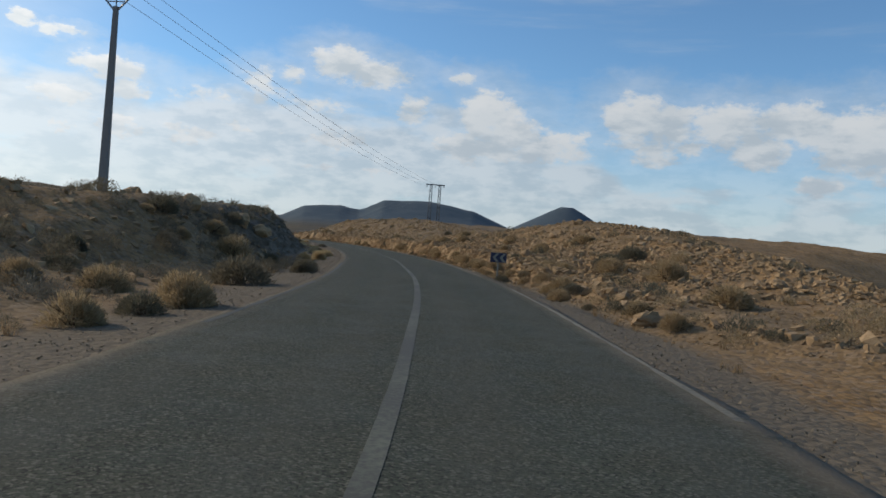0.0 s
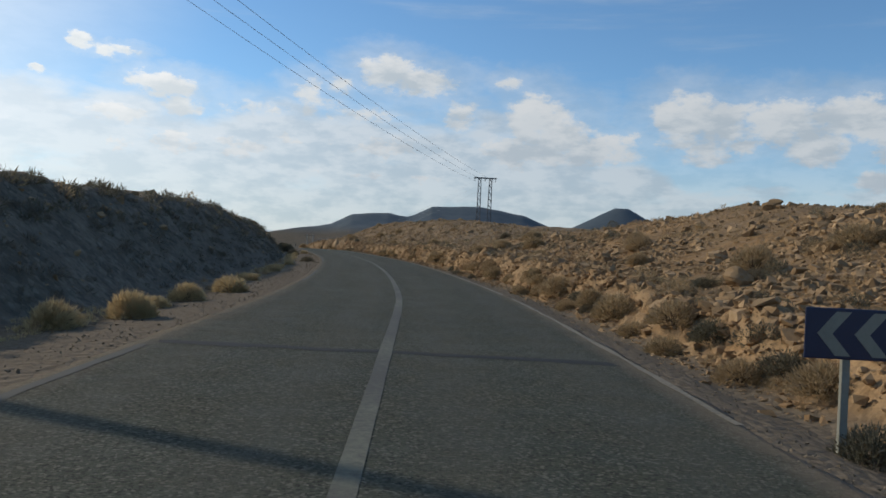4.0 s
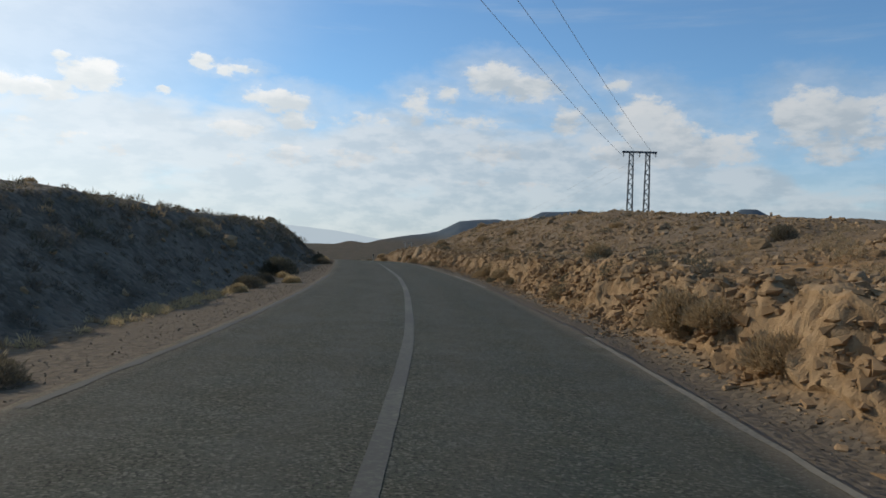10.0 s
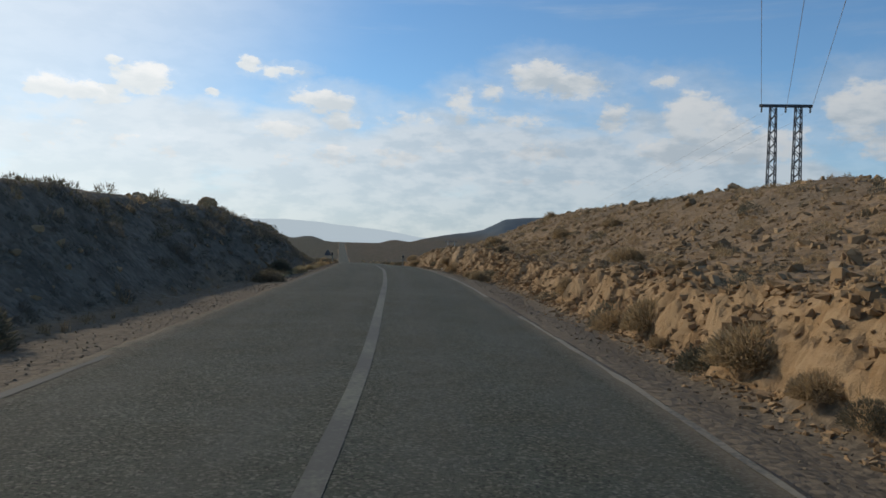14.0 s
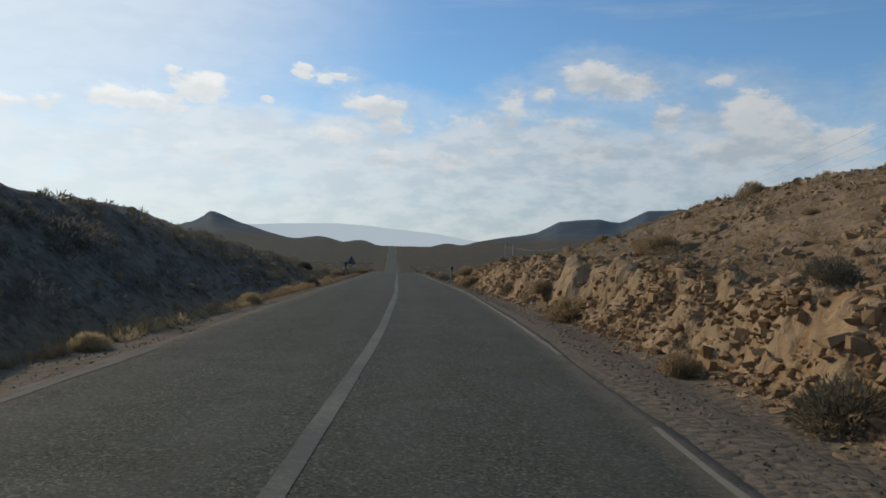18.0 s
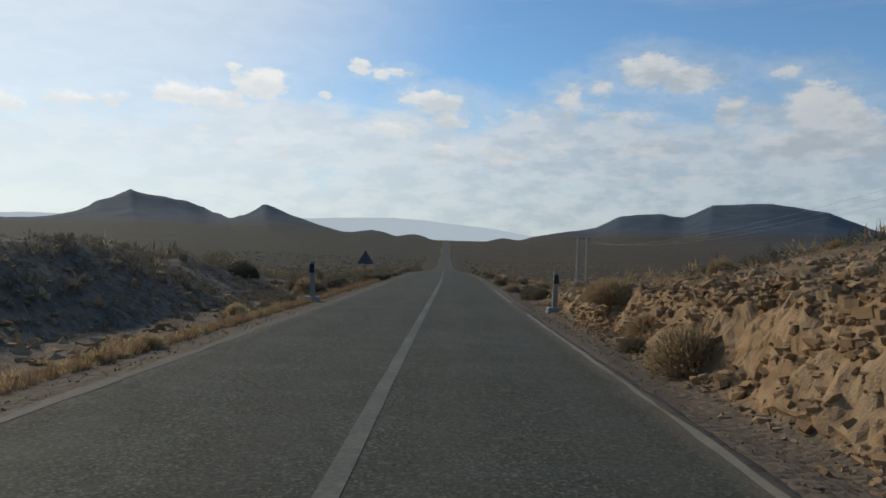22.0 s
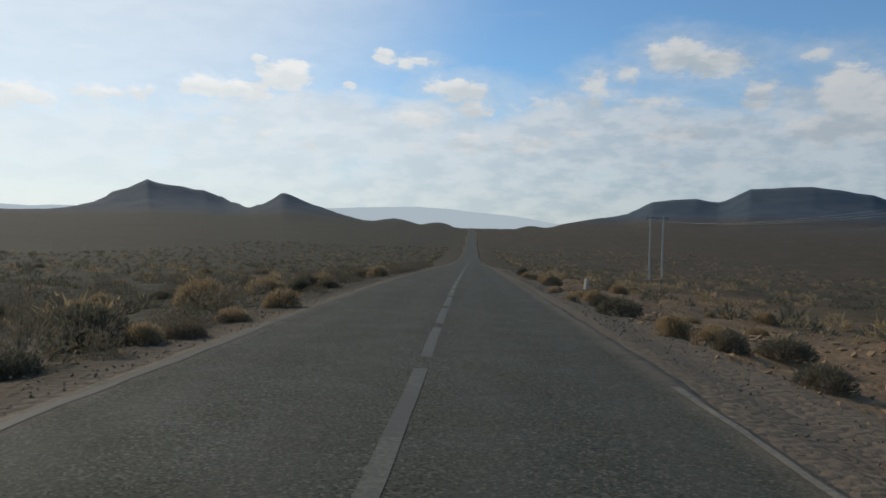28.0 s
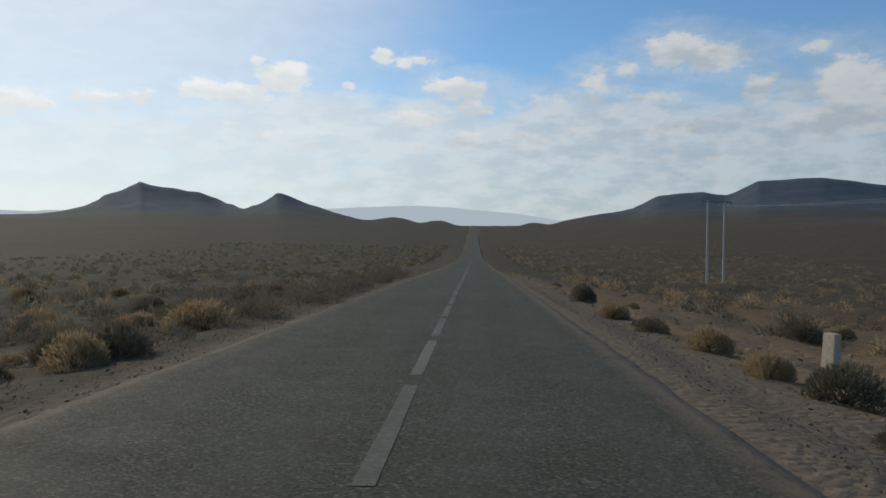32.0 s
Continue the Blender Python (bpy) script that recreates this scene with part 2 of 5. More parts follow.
def soil_material():
    m, n, b = material("soil", 0.95, 0.15)
    p = where(n)
    big, mid = n.noise(p, 0.09, 4.0), n.noise(p, 0.9, 5.0, 0.6)
    fine, grit = n.noise(p, 9.0, 4.0, 0.65), n.noise(p, 45.0, 2.0, 0.6)
    lumps = n.add("ShaderNodeTexVoronoi")
    n.put(lumps.inputs["Vector"], n.vec("ADD", p, n.vec("SCALE", n.add("ShaderNodeTexNoise").outputs["Color"], 0.1)))
    lumps.inputs["Scale"].default_value = 8.0
    lump = n.add("ShaderNodeSeparateColor")
    n.put(lump.inputs[0], lumps.outputs["Color"])
    earth = n.mix(n.ramp(mid, 0.35, 0.68), (0.200, 0.115, 0.046), (0.35, 0.212, 0.092))
    earth = n.mix(n.ramp(big, 0.4, 0.62), earth, (0.195, 0.130, 0.066))
    earth = n.mix(n.ramp(fine, 0.5, 0.8, 0.0, 0.5), earth, (0.32, 0.225, 0.130))
    stone = n.mix(n.ramp(fine, 0.35, 0.65), (0.108, 0.086, 0.058), (0.180, 0.143, 0.098))
    stone = n.mix(n.ramp(grit, 0.45, 0.7), stone, (0.15, 0.117, 0.082))
    earth = n.mix(n.ramp(lump.outputs[0], 0.55, 0.9, 0.0, 0.7), earth, (0.25, 0.18, 0.115))
    earth = n.mix(n.ramp(lump.outputs[1], 0.7, 0.95, 0.0, 0.6), earth, (0.10, 0.068, 0.042))
    yellow = n.mix(n.ramp(mid, 0.4, 0.62), (0.26, 0.158, 0.073), (0.35, 0.232, 0.120))
    yellow = n.mix(n.ramp(fine, 0.3, 0.55, 0.65, 0.0), yellow, (0.19, 0.12, 0.06))
    plain = n.mix(n.ramp(mid, 0.35, 0.7), (0.072, 0.052, 0.033), (0.120, 0.085, 0.053))
    plain = n.mix(n.ramp(big, 0.38, 0.6, 0.0, 0.7), plain, (0.056, 0.050, 0.026))
    east = n.add("ShaderNodeSeparateXYZ")
    n.put(east.inputs[0], p)
    green = n.mix(n.ramp(mid, 0.35, 0.7), (0.044, 0.044, 0.028), (0.072, 0.066, 0.043))
    plain = n.mix(n.ramp(n.math("MULTIPLY_ADD", big, 60.0, east.outputs[0]), 0.0, 60.0, 0.85, 0.0), plain, green)
    plain = n.mix(n.ramp(n.noise(p, 0.5, 4.0, 0.75), 0.50, 0.62, 0.0, 0.7), plain, (0.034, 0.033, 0.021))
    plain = n.mix(n.ramp(n.noise(p, 0.27, 3.0, 0.7), 0.56, 0.72, 0.0, 0.5), plain, (0.125, 0.088, 0.052))
    # far hills: distance haze is put into the base colour as blue-grey
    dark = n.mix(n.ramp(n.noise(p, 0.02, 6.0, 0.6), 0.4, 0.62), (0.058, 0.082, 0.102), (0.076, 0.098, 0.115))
    c = n.mix(flag(n, "gravel"), earth, stone)
    c = n.mix(flag(n, "cut"), c, yellow)
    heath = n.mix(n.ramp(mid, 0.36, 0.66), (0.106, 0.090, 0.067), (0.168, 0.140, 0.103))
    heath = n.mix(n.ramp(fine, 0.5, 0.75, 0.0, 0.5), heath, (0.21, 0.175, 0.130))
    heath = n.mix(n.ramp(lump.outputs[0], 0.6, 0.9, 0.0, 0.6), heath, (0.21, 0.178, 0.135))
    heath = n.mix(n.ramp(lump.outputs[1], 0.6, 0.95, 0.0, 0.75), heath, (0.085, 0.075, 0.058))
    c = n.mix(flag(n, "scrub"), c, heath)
    c = n.mix(flag(n, "plain"), c, plain)
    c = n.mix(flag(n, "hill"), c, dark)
    n.put(b.inputs["Base Color"], c)
    bump(n, b, n.math("ADD", n.math("MULTIPLY_ADD", fine, 0.7, n.math("MULTIPLY", grit, 0.3)), n.math("MULTIPLY", lumps.outputs["Distance"], -0.9)), 0.65, 0.06)
    return m


def asphalt_material():
    m, n, b = material("asphalt", 0.85, 0.17)
    p = where(n)
    stain, mid, fine = n.noise(p, 0.22, 4.0), n.noise(p, 1.3, 5.0, 0.6), n.noise(p, 30.0, 4.0, 0.7)
    chips = n.add("ShaderNodeTexVoronoi")
    n.put(chips.inputs["Vector"], n.vec("ADD", p, n.vec("SCALE", n.add("ShaderNodeTexNoise").outputs["Color"], 0.03)))
    chips.inputs["Scale"].default_value = 44.0
    chip = n.add("ShaderNodeSeparateColor")
    n.put(chip.inputs[0], chips.outputs["Color"])
    c = n.mix(n.ramp(stain, 0.35, 0.65), (0.056, 0.066, 0.044), (0.079, 0.088, 0.060))
    c = n.mix(n.ramp(mid, 0.40, 0.7, 0.0, 0.6), c, (0.094, 0.092, 0.063))
    c = n.mix(n.ramp(fine, 0.35, 0.7, 0.6, 0.0), c, (0.033, 0.034, 0.024))
    c = n.mix(n.ramp(chip.outputs[0], 0.66, 0.95, 0.0, 0.48), c, (0.205, 0.190, 0.145))
    c = n.mix(n.ramp(chip.outputs[1], 0.58, 0.92, 0.0, 0.75), c, (0.018, 0.017, 0.013))
    c = n.mix(n.math("MULTIPLY", flag(n, "wheel"), 0.35), c, (0.086, 0.083, 0.064))
    c = n.mix(n.math("MULTIPLY", flag(n, "dust"), n.ramp(n.noise(p, 1.9, 5.0, 0.65), 0.22, 0.55)), c, (0.170, 0.132, 0.092))
    n.put(b.inputs["Base Color"], c)
    n.put(b.inputs["Roughness"], n.ramp(mid, 0.3, 0.7, 0.74, 0.90))
    bump(n, b, n.math("MULTIPLY_ADD", chip.outputs[2], 0.7, fine), 0.9, 0.02)
    return m


def paint_material(name, fresh, wear_from=0.68):
    m, n, b = material(name, 0.75, 0.3)
    p = where(n)
    wear = n.noise(p, 16.0, 5.0, 0.7)
    worn = n.ramp(n.math("ADD", wear, n.math("MULTIPLY", n.noise(p, 0.45, 4.0), 0.9)), wear_from, wear_from + 0.4)
    c = n.mix(n.ramp(n.noise(p, 3.0, 4.0, 0.6), 0.35, 0.7, 0.0, 0.5), fresh, tuple(v * 0.7 for v in fresh))
    n.put(b.inputs["Base Color"], n.mix(worn, c, (0.07, 0.067, 0.055)))
    return m


def rock_material(name, lo, hi, tint):
    m, n, b = material(name, 0.9, 0.2)
    p = where(n)
    isl = n.add("ShaderNodeNewGeometry").outputs["Random Per Island"]
    rnd = n.add("ShaderNodeObjectInfo").outputs["Random"]
    pick = n.math("FRACT", n.math("ADD", isl, rnd))
    c = n.mix(pick, lo, hi)
    c = n.mix(n.ramp(n.noise(p, 7.0, 5.0, 0.65), 0.38, 0.7, 0.0, 0.75), c, tint)
    n.put(b.inputs["Base Color"], c)
    bump(n, b, n.noise(p, 18.0, 5.0, 0.7), 0.7, 0.03)
    return m


def leaf_material(name, lo, hi, dry):
    m, n, b = material(name, 0.9, 0.1)
    isl = n.add("ShaderNodeNewGeometry").outputs["Random Per Island"]
    rnd = n.add("ShaderNodeObjectInfo").outputs["Random"]
    c = n.mix(isl, lo, hi)
    c = n.mix(n.ramp(rnd, 0.25, 0.95, 0.0, 0.8), c, dry)
    n.put(b.inputs["Base Color"], c)
    lit = n.add("ShaderNodeBsdfTranslucent")
    n.put(lit.inputs[0], c)
    both = n.add("ShaderNodeMixShader")
    both.inputs[0].default_value = 0.45
    n.put(both.inputs[1], b.outputs[0])
    n.put(both.inputs[2], lit.outputs[0])
    for o in n.tree.nodes:
        if o.type == "OUTPUT_MATERIAL":
            n.put(o.inputs[0], both.outputs[0])
    return m


def plain_material(name, colour, rough=0.6, spec=0.3, metal=0.0, speckle=0.25, scale=12.0):
    m, n, b = material(name, rough, spec)
    b.inputs["Metallic"].default_value = metal
    p = where(n)
    f = n.ramp(n.noise(p, scale, 5.0, 0.65), 0.35, 0.72, 0.0, speckle)
    dim = tuple(v * 0.45 for v in colour)
    c = n.mix(f, colour, dim)
    c = n.mix(n.ramp(n.noise(p, scale * 0.15, 3.0), 0.45, 0.75, 0.0, speckle), c, tuple(v * 0.7 for v in colour))
    n.put(b.inputs["Base Color"], c)
    bump(n, b, n.noise(p, scale * 6, 3.0), 0.25, 0.01)
    return m


SOIL, ASPHALT, PAINT = soil_material(), asphalt_material(), paint_material("worn_road_paint", (0.136, 0.137, 0.098))
PAINT_FAINT = paint_material("faint_paint", (0.088, 0.082, 0.060))
PAINT_EDGE = paint_material("edge_paint", (0.208, 0.180, 0.127), 0.92)
ROCK = rock_material("limestone", (0.200, 0.132, 0.070), (0.40, 0.280, 0.158), (0.275, 0.178, 0.090))
ROCK_CUT = rock_material("ochre_rock", (0.225, 0.142, 0.070), (0.36, 0.242, 0.130), (0.275, 0.174, 0.085))


def face_material():
    m, n, b = material("ochre_rock_face", 0.92, 0.15)
    p = where(n)
    mid, fine = n.noise(p, 1.1, 5.0, 0.62), n.noise(p, 11.0, 5.0, 0.68)
    beds = n.add("ShaderNodeMapping")
    n.put(beds.inputs["Vector"], p)
    beds.inputs["Scale"].default_value = (0.35, 0.35, 4.5)
    band = n.noise(beds.outputs[0], 1.4, 4.0, 0.6, 0.3)
    c = n.mix(n.ramp(mid, 0.34, 0.66), (0.245, 0.150, 0.070), (0.365, 0.243, 0.128))
    c = n.mix(n.ramp(band, 0.42, 0.62, 0.0, 0.6), c, (0.36, 0.250, 0.138))
    c = n.mix(n.ramp(fine, 0.5, 0.75, 0.0, 0.55), c, (0.24, 0.15, 0.078))
    c = n.mix(n.ramp(flag(n, "block"), 0.25, 0.8, 0.0, 0.6), c, (0.385, 0.260, 0.138))
    c = n.mix(n.ramp(flag(n, "block"), 0.4, 0.1, 0.0, 0.5), c, (0.22, 0.132, 0.062))
    c = n.mix(n.math("MULTIPLY", flag(n, "pale"), n.ramp(mid, 0.35, 0.6, 0.1, 0.4)), c, (0.40, 0.295, 0.180))
    c = n.mix(n.math("MULTIPLY", flag(n, "crack"), 0.5), c, (0.14, 0.088, 0.045))
    n.put(b.inputs["Base Color"], c)
    bump(n, b, n.math("ADD", fine, n.noise(p, 40.0, 3.0, 0.6)), 0.8, 0.03)
    return m


ROCK_FACE = face_material()
GRAVEL = rock_material("road_gravel", (0.115, 0.093, 0.064), (0.255, 0.208, 0.148), (0.165, 0.131, 0.090))
LEAF_GREEN = leaf_material("scrub_green", (0.092, 0.088, 0.060), (0.170, 0.155, 0.108), (0.180, 0.150, 0.102))
LEAF_DRY = leaf_material("scrub_dry", (0.27, 0.200, 0.108), (0.44, 0.335, 0.200), (0.36, 0.262, 0.148))
LEAF_GREY = leaf_material("heath_grey", (0.125, 0.114, 0.090), (0.200, 0.182, 0.148), (0.17, 0.150, 0.115))
STRAW = leaf_material("straw", (0.42, 0.320, 0.170), (0.60, 0.470, 0.265), (0.50, 0.380, 0.205))
GRASS = leaf_material("dry_grass", (0.25, 0.172, 0.09), (0.37, 0.265, 0.15), (0.30, 0.205, 0.115))
TWIG = plain_material("twig", (0.10, 0.07, 0.045), 0.9)
CONCRETE = plain_material("concrete", (0.30, 0.285, 0.25), 0.85, 0.2)
CONCRETE_DARK = plain_material("weathered_concrete", (0.235, 0.225, 0.21), 0.9, 0.2)
WHITE = plain_material("white_paint", (0.235, 0.235, 0.195), 0.6, 0.3)
STONE_POST = plain_material("dusty_whitewash", (0.46, 0.40, 0.31), 0.85, 0.2, speckle=0.5)
POLE = plain_material("pale_concrete", (0.50, 0.47, 0.41), 0.85, 0.2)
BLACK = plain_material("black_paint", (0.02, 0.02, 0.024), 0.5, 0.3, speckle=0.1)
NAVY = plain_material("navy_sign_face", (0.012, 0.02, 0.055), 0.4, 0.4, speckle=0.1)
STEEL = plain_material("galvanised_steel", (0.36, 0.37, 0.38), 0.5, 0.5, 0.7)
STEEL_DARK = plain_material("dull_sign_back", (0.10, 0.11, 0.12), 0.6, 0.3, 0.3)
CABLE = plain_material("cable", (0.36, 0.36, 0.37), 0.6, 0.3)
PLASTIC = plain_material("white_plastic", (0.62, 0.62, 0.60), 0.5, 0.4, speckle=0.2)
TAR = plain_material("tar", (0.026, 0.025, 0.022), 0.75, 0.25)
GLASS_INS = plain_material("insulator", (0.12, 0.14, 0.13), 0.25, 0.6)

# ---------------------------------------------------------------- noise and the lie of the land


def hash2(i, j, seed):
    h = (i.astype(np.int64) * 374761393 + j.astype(np.int64) * 668265263 + seed * 982451653) & 0xFFFFFFFF
    h = ((h ^ (h >> 13)) * 1274126177) & 0xFFFFFFFF
    return ((h ^ (h >> 16)) & 0xFFFF) / 65535.0


def vnoise(x, y, seed=0):
    i, j = np.floor(x), np.floor(y)
    u, v = x - i, y - j
    u, v = u * u * (3 - 2 * u), v * v * (3 - 2 * v)
    a, b, c, d = hash2(i, j, seed), hash2(i + 1, j, seed), hash2(i, j + 1, seed), hash2(i + 1, j + 1, seed)
    return (a * (1 - u) + b * u) * (1 - v) + (c * (1 - u) + d * u) * v - 0.5


def fbm(x, y, size, octaves=4, seed=0, gain=0.5):
    out, amp, f = 0.0, 1.0, 1.0 / size
    for o in range(octaves):
        out = out + amp * vnoise(x * f + 13.7 * o, y * f - 7.1 * o, seed + o)
        amp, f = amp * gain, f * 2.03
    return out


def smooth(x, lo=0.0, hi=1.0):
    t = np.clip((x - lo) / (hi - lo), 0, 1)
    return t * t * (3 - 2 * t)


def curve(knots, reach=9):
    """A smooth function of y through knots (y, value)."""
    k = np.array(knots, float)
    yy = np.arange(k[0, 0] - 400, k[-1, 0] + 400, 1.0)
    v = np.interp(yy, k[:, 0], k[:, 1])
    w = np.hanning(2 * reach + 1)
    w /= w.sum()
    v = np.convolve(np.pad(v, reach, mode="edge"), w, "valid")
    return lambda y: np.interp(y, yy, v)


ROAD_X = [(-420, -104.0), (-300, -56.5), (-270, -42.3), (-238, -27.7), (-224.5, -22.4), (-215, -19.0), (-196.5, -13.4), (-186.4, -10.95),
          (-177.3, -9.0), (-164.5, -6.62), (-152, -4.9), (-142, -3.8), (-122.3, -2.4), (-105.5, -1.5), (-88, -1.08),
          (-67, -0.95), (-52, -0.8), (-27, -0.6), (0, -0.7), (60, -0.7), (4000, -0.7)]
ROAD_Z = [(-600, -5.0), (-270, -2.45), (-243, -1.99), (-202, -1.32), (-164, -0.71), (-135, -0.27), (-119, -0.04), (-103, 0.0), (-85, -0.08),
          (-68, -0.33), (-50, -0.53), (-33, -0.68), (-16, -0.87), (0, -1.13), (40, -2.05), (100, -3.6), (200, -5.5), (280, -5.7),
          (420, -2.4), (650, 5.0), (900, 13.0), (980, 14.0), (1100, 12.5), (1700, 10.0), (4000, 0.0)]
road_x, road_z = curve(ROAD_X, 7), curve(ROAD_Z, 7)


def road_turn(y):
    """The road's heading: cosine of its angle to +y, and slope dx/dy."""
    s = road_x(y + 0.5) - road_x(y - 0.5)
    return 1 / np.sqrt(1 + s * s), s


# cuttings beside the road: foot, face and crest along y
FOOT_R = curve([(-300, 9.0), (-243, 9.0), (-234, 8.5), (-229, 5.6), (-215, 4.9), (-190, 4.8), (-150, 4.4), (-118, 5.2), (-98, 4.8), (-80, 4.4), (-58, 4.5), (0, 4.6)], 3)
FACE_R = curve([(-300, 0.2), (-232, 0.25), (-215, 0.5), (-200, 0.8), (-180, 1.1), (-150, 1.15), (-132, 1.1), (-124, 0.75), (-115, 0.9), (-105, 1.35), (-90, 1.55), (-74, 1.35), (-66, 1.05), (-60, 0.75), (-52, 0.4), (-44, 0.15), (-36, 0.0), (0, 0.0)], 3)
CREST_R = curve([(-300, 0.2), (-240, 0.25), (-232, 0.5), (-226, 0.95), (-220, 1.7), (-214, 2.4), (-208, 2.9), (-192, 3.6), (-178, 3.6), (-164, 2.6), (-150, 2.9), (-130, 3.8), (-110, 4.75), (-98, 4.95), (-86, 4.7), (-72, 3.6), (-60, 2.9), (-50, 2.1), (-40, 1.25), (-28, 0.6), (-14, 0.0), (10, -0.5)], 3)
FOOT_L = curve([(-300, 7.0), (-222, 6.2), (-212, 5.8), (-190, 6.4), (-165, 5.8), (-145, 6.0), (-120, 5.0), (-97, 4.9), (-84, 5.5), (-70, 5.9), (-40, 6.6), (0, 6.0)], 3)
CREST_L = curve([(-300, 2.2), (-230, 2.15), (-212, 2.35), (-195, 2.65), (-186, 2.7), (-176, 2.98), (-168, 2.75), (-160, 2.52), (-148, 2.65), (-138, 2.58), (-118, 2.82), (-108, 2.74), (-100, 2.6), (-94, 2.38), (-88, 2.15), (-78, 1.95), (-66, 1.75), (-58, 1.4), (-50, 1.0), (-44, 0.6), (-36, 0.1), (-20, -0.3), (10, -0.5)], 3)
WIDE_L = curve([(-300, 15.0), (-223, 14.0), (-218, 9.0), (-213, 4.6), (-206, 3.0), (-120, 2.9), (-90, 2.7), (-70, 2.5), (-48, 3.2), (0, 8.0)], 3)
BACK_L = curve([(-300, 0.03), (-222, 0.03), (-210, -0.055), (-190, -0.055), (-176, 0.03), (0, 0.045)], 3)
# the painted line along the right edge of the asphalt
EDGE_R = curve([(-300, 3.33), (-220, 3.33), (-206, 3.38), (-192, 3.28), (-180, 3.2), (-166, 3.12), (-144, 3.02), (-121, 2.97), (-103, 2.92), (-92, 2.96), (-70, 3.05), (-50, 2.93), (-26, 2.92), (-8, 2.85), (10, 2.8), (60, 3.0)], 5)


# skyline of the far hills: degrees to the left of +y, elevation
RIDGE_WEST = [(0.0, 0.1), (2.3, 0.6), (3.9, 0.93), (5.2, 1.3), (5.9, 1.42), (7.3, 1.17), (8.1, 1.2), (10.2, 1.77), (12.2, 2.42), (13.5, 2.95), (13.9, 3.1), (14.2, 3.04), (14.5, 2.76), (15.3, 2.26),
              (16.5, 1.79), (17.1, 2.15), (17.5, 2.24), (18.4, 2.65), (19.4, 3.0), (20.1, 3.03), (20.8, 3.19), (21.9, 3.27), (22.7, 3.43), (23.2, 3.62), (24.4, 2.95), (25.5, 2.56), (25.8, 2.26),
              (26.6, 1.88), (28.3, 1.43), (29.6, 1.29), (31.5, 1.24), (40.0, 1.4), (55.0, 0.8), (75.0, 0.0)]
RIDGE_EAST = [(2.0, 0.2), (4.9, 0.8), (6.5, 1.24), (8.5, 1.6), (10.4, 1.9), (11.2, 2.07), (12.3, 2.68), (12.9, 3.0), (14.4, 3.15), (15.9, 3.23), (16.7, 3.07), (17.4, 3.03), (17.9, 3.19),
              (18.9, 3.68), (19.4, 3.94), (20.4, 3.96), (21.8, 4.06), (23.3, 4.07), (24.8, 3.87), (26.0, 3.63), (26.9, 3.5), (30.5, 2.1), (33.0, 1.2), (40.0, 1.0), (55.0, 0.5), (75.0, 0.0)]


def ridge(a, r, knots, middle, front, back):
    k = np.array(knots)
    e = np.interp(a, k[:, 0], k[:, 1], left=0, right=0)
    top = np.tan(np.radians(e)) * middle - 11.0 * smooth(e, 0.6, 1.0)
    top = np.maximum(top, 0)
    fall = np.where(r < middle, np.exp(-np.abs(r - middle) / front), np.exp(-np.abs(r - middle) / back))
    return top * fall


def hills(x, y):
    r, a = np.hypot(x, y), np.degrees(np.arctan2(-x, y))
    mid_w = 1180 + 300 * smooth(a, 15.5, 18.5)
    out = np.maximum(ridge(a, r, RIDGE_WEST, mid_w, 170 + 60 * smooth(a, 15.5, 18.5), 140), ridge(-a, r, RIDGE_EAST, 1620.0, 260.0, 220.0))
    cone = np.hypot(x - 536, y - 701)
    out = np.maximum(out, np.maximum(72 - 0.55 * np.maximum(cone, 9.0), 46 * np.exp(-cone / 130)))
    r2, a2 = np.hypot(x + 29, y + 243), np.degrees(np.arctan2(x + 29, y + 243))
    far_e = np.interp(a2, (33, 37, 41, 43, 45.5, 47.6, 50, 54, 62), (0, 34, 40, 38, 31, 34, 33, 34, 0))
    out = np.maximum(out, far_e * np.exp(-(((r2 - 900) / 150) ** 2)))
    rough = fbm(x, y, 90.0, 5, 40)
    mid = smooth(out, 3, 20) * (1 - 0.8 * smooth(out, 40, 75))
    return out * (1 + 0.012 * rough) + 4.0 * rough * mid


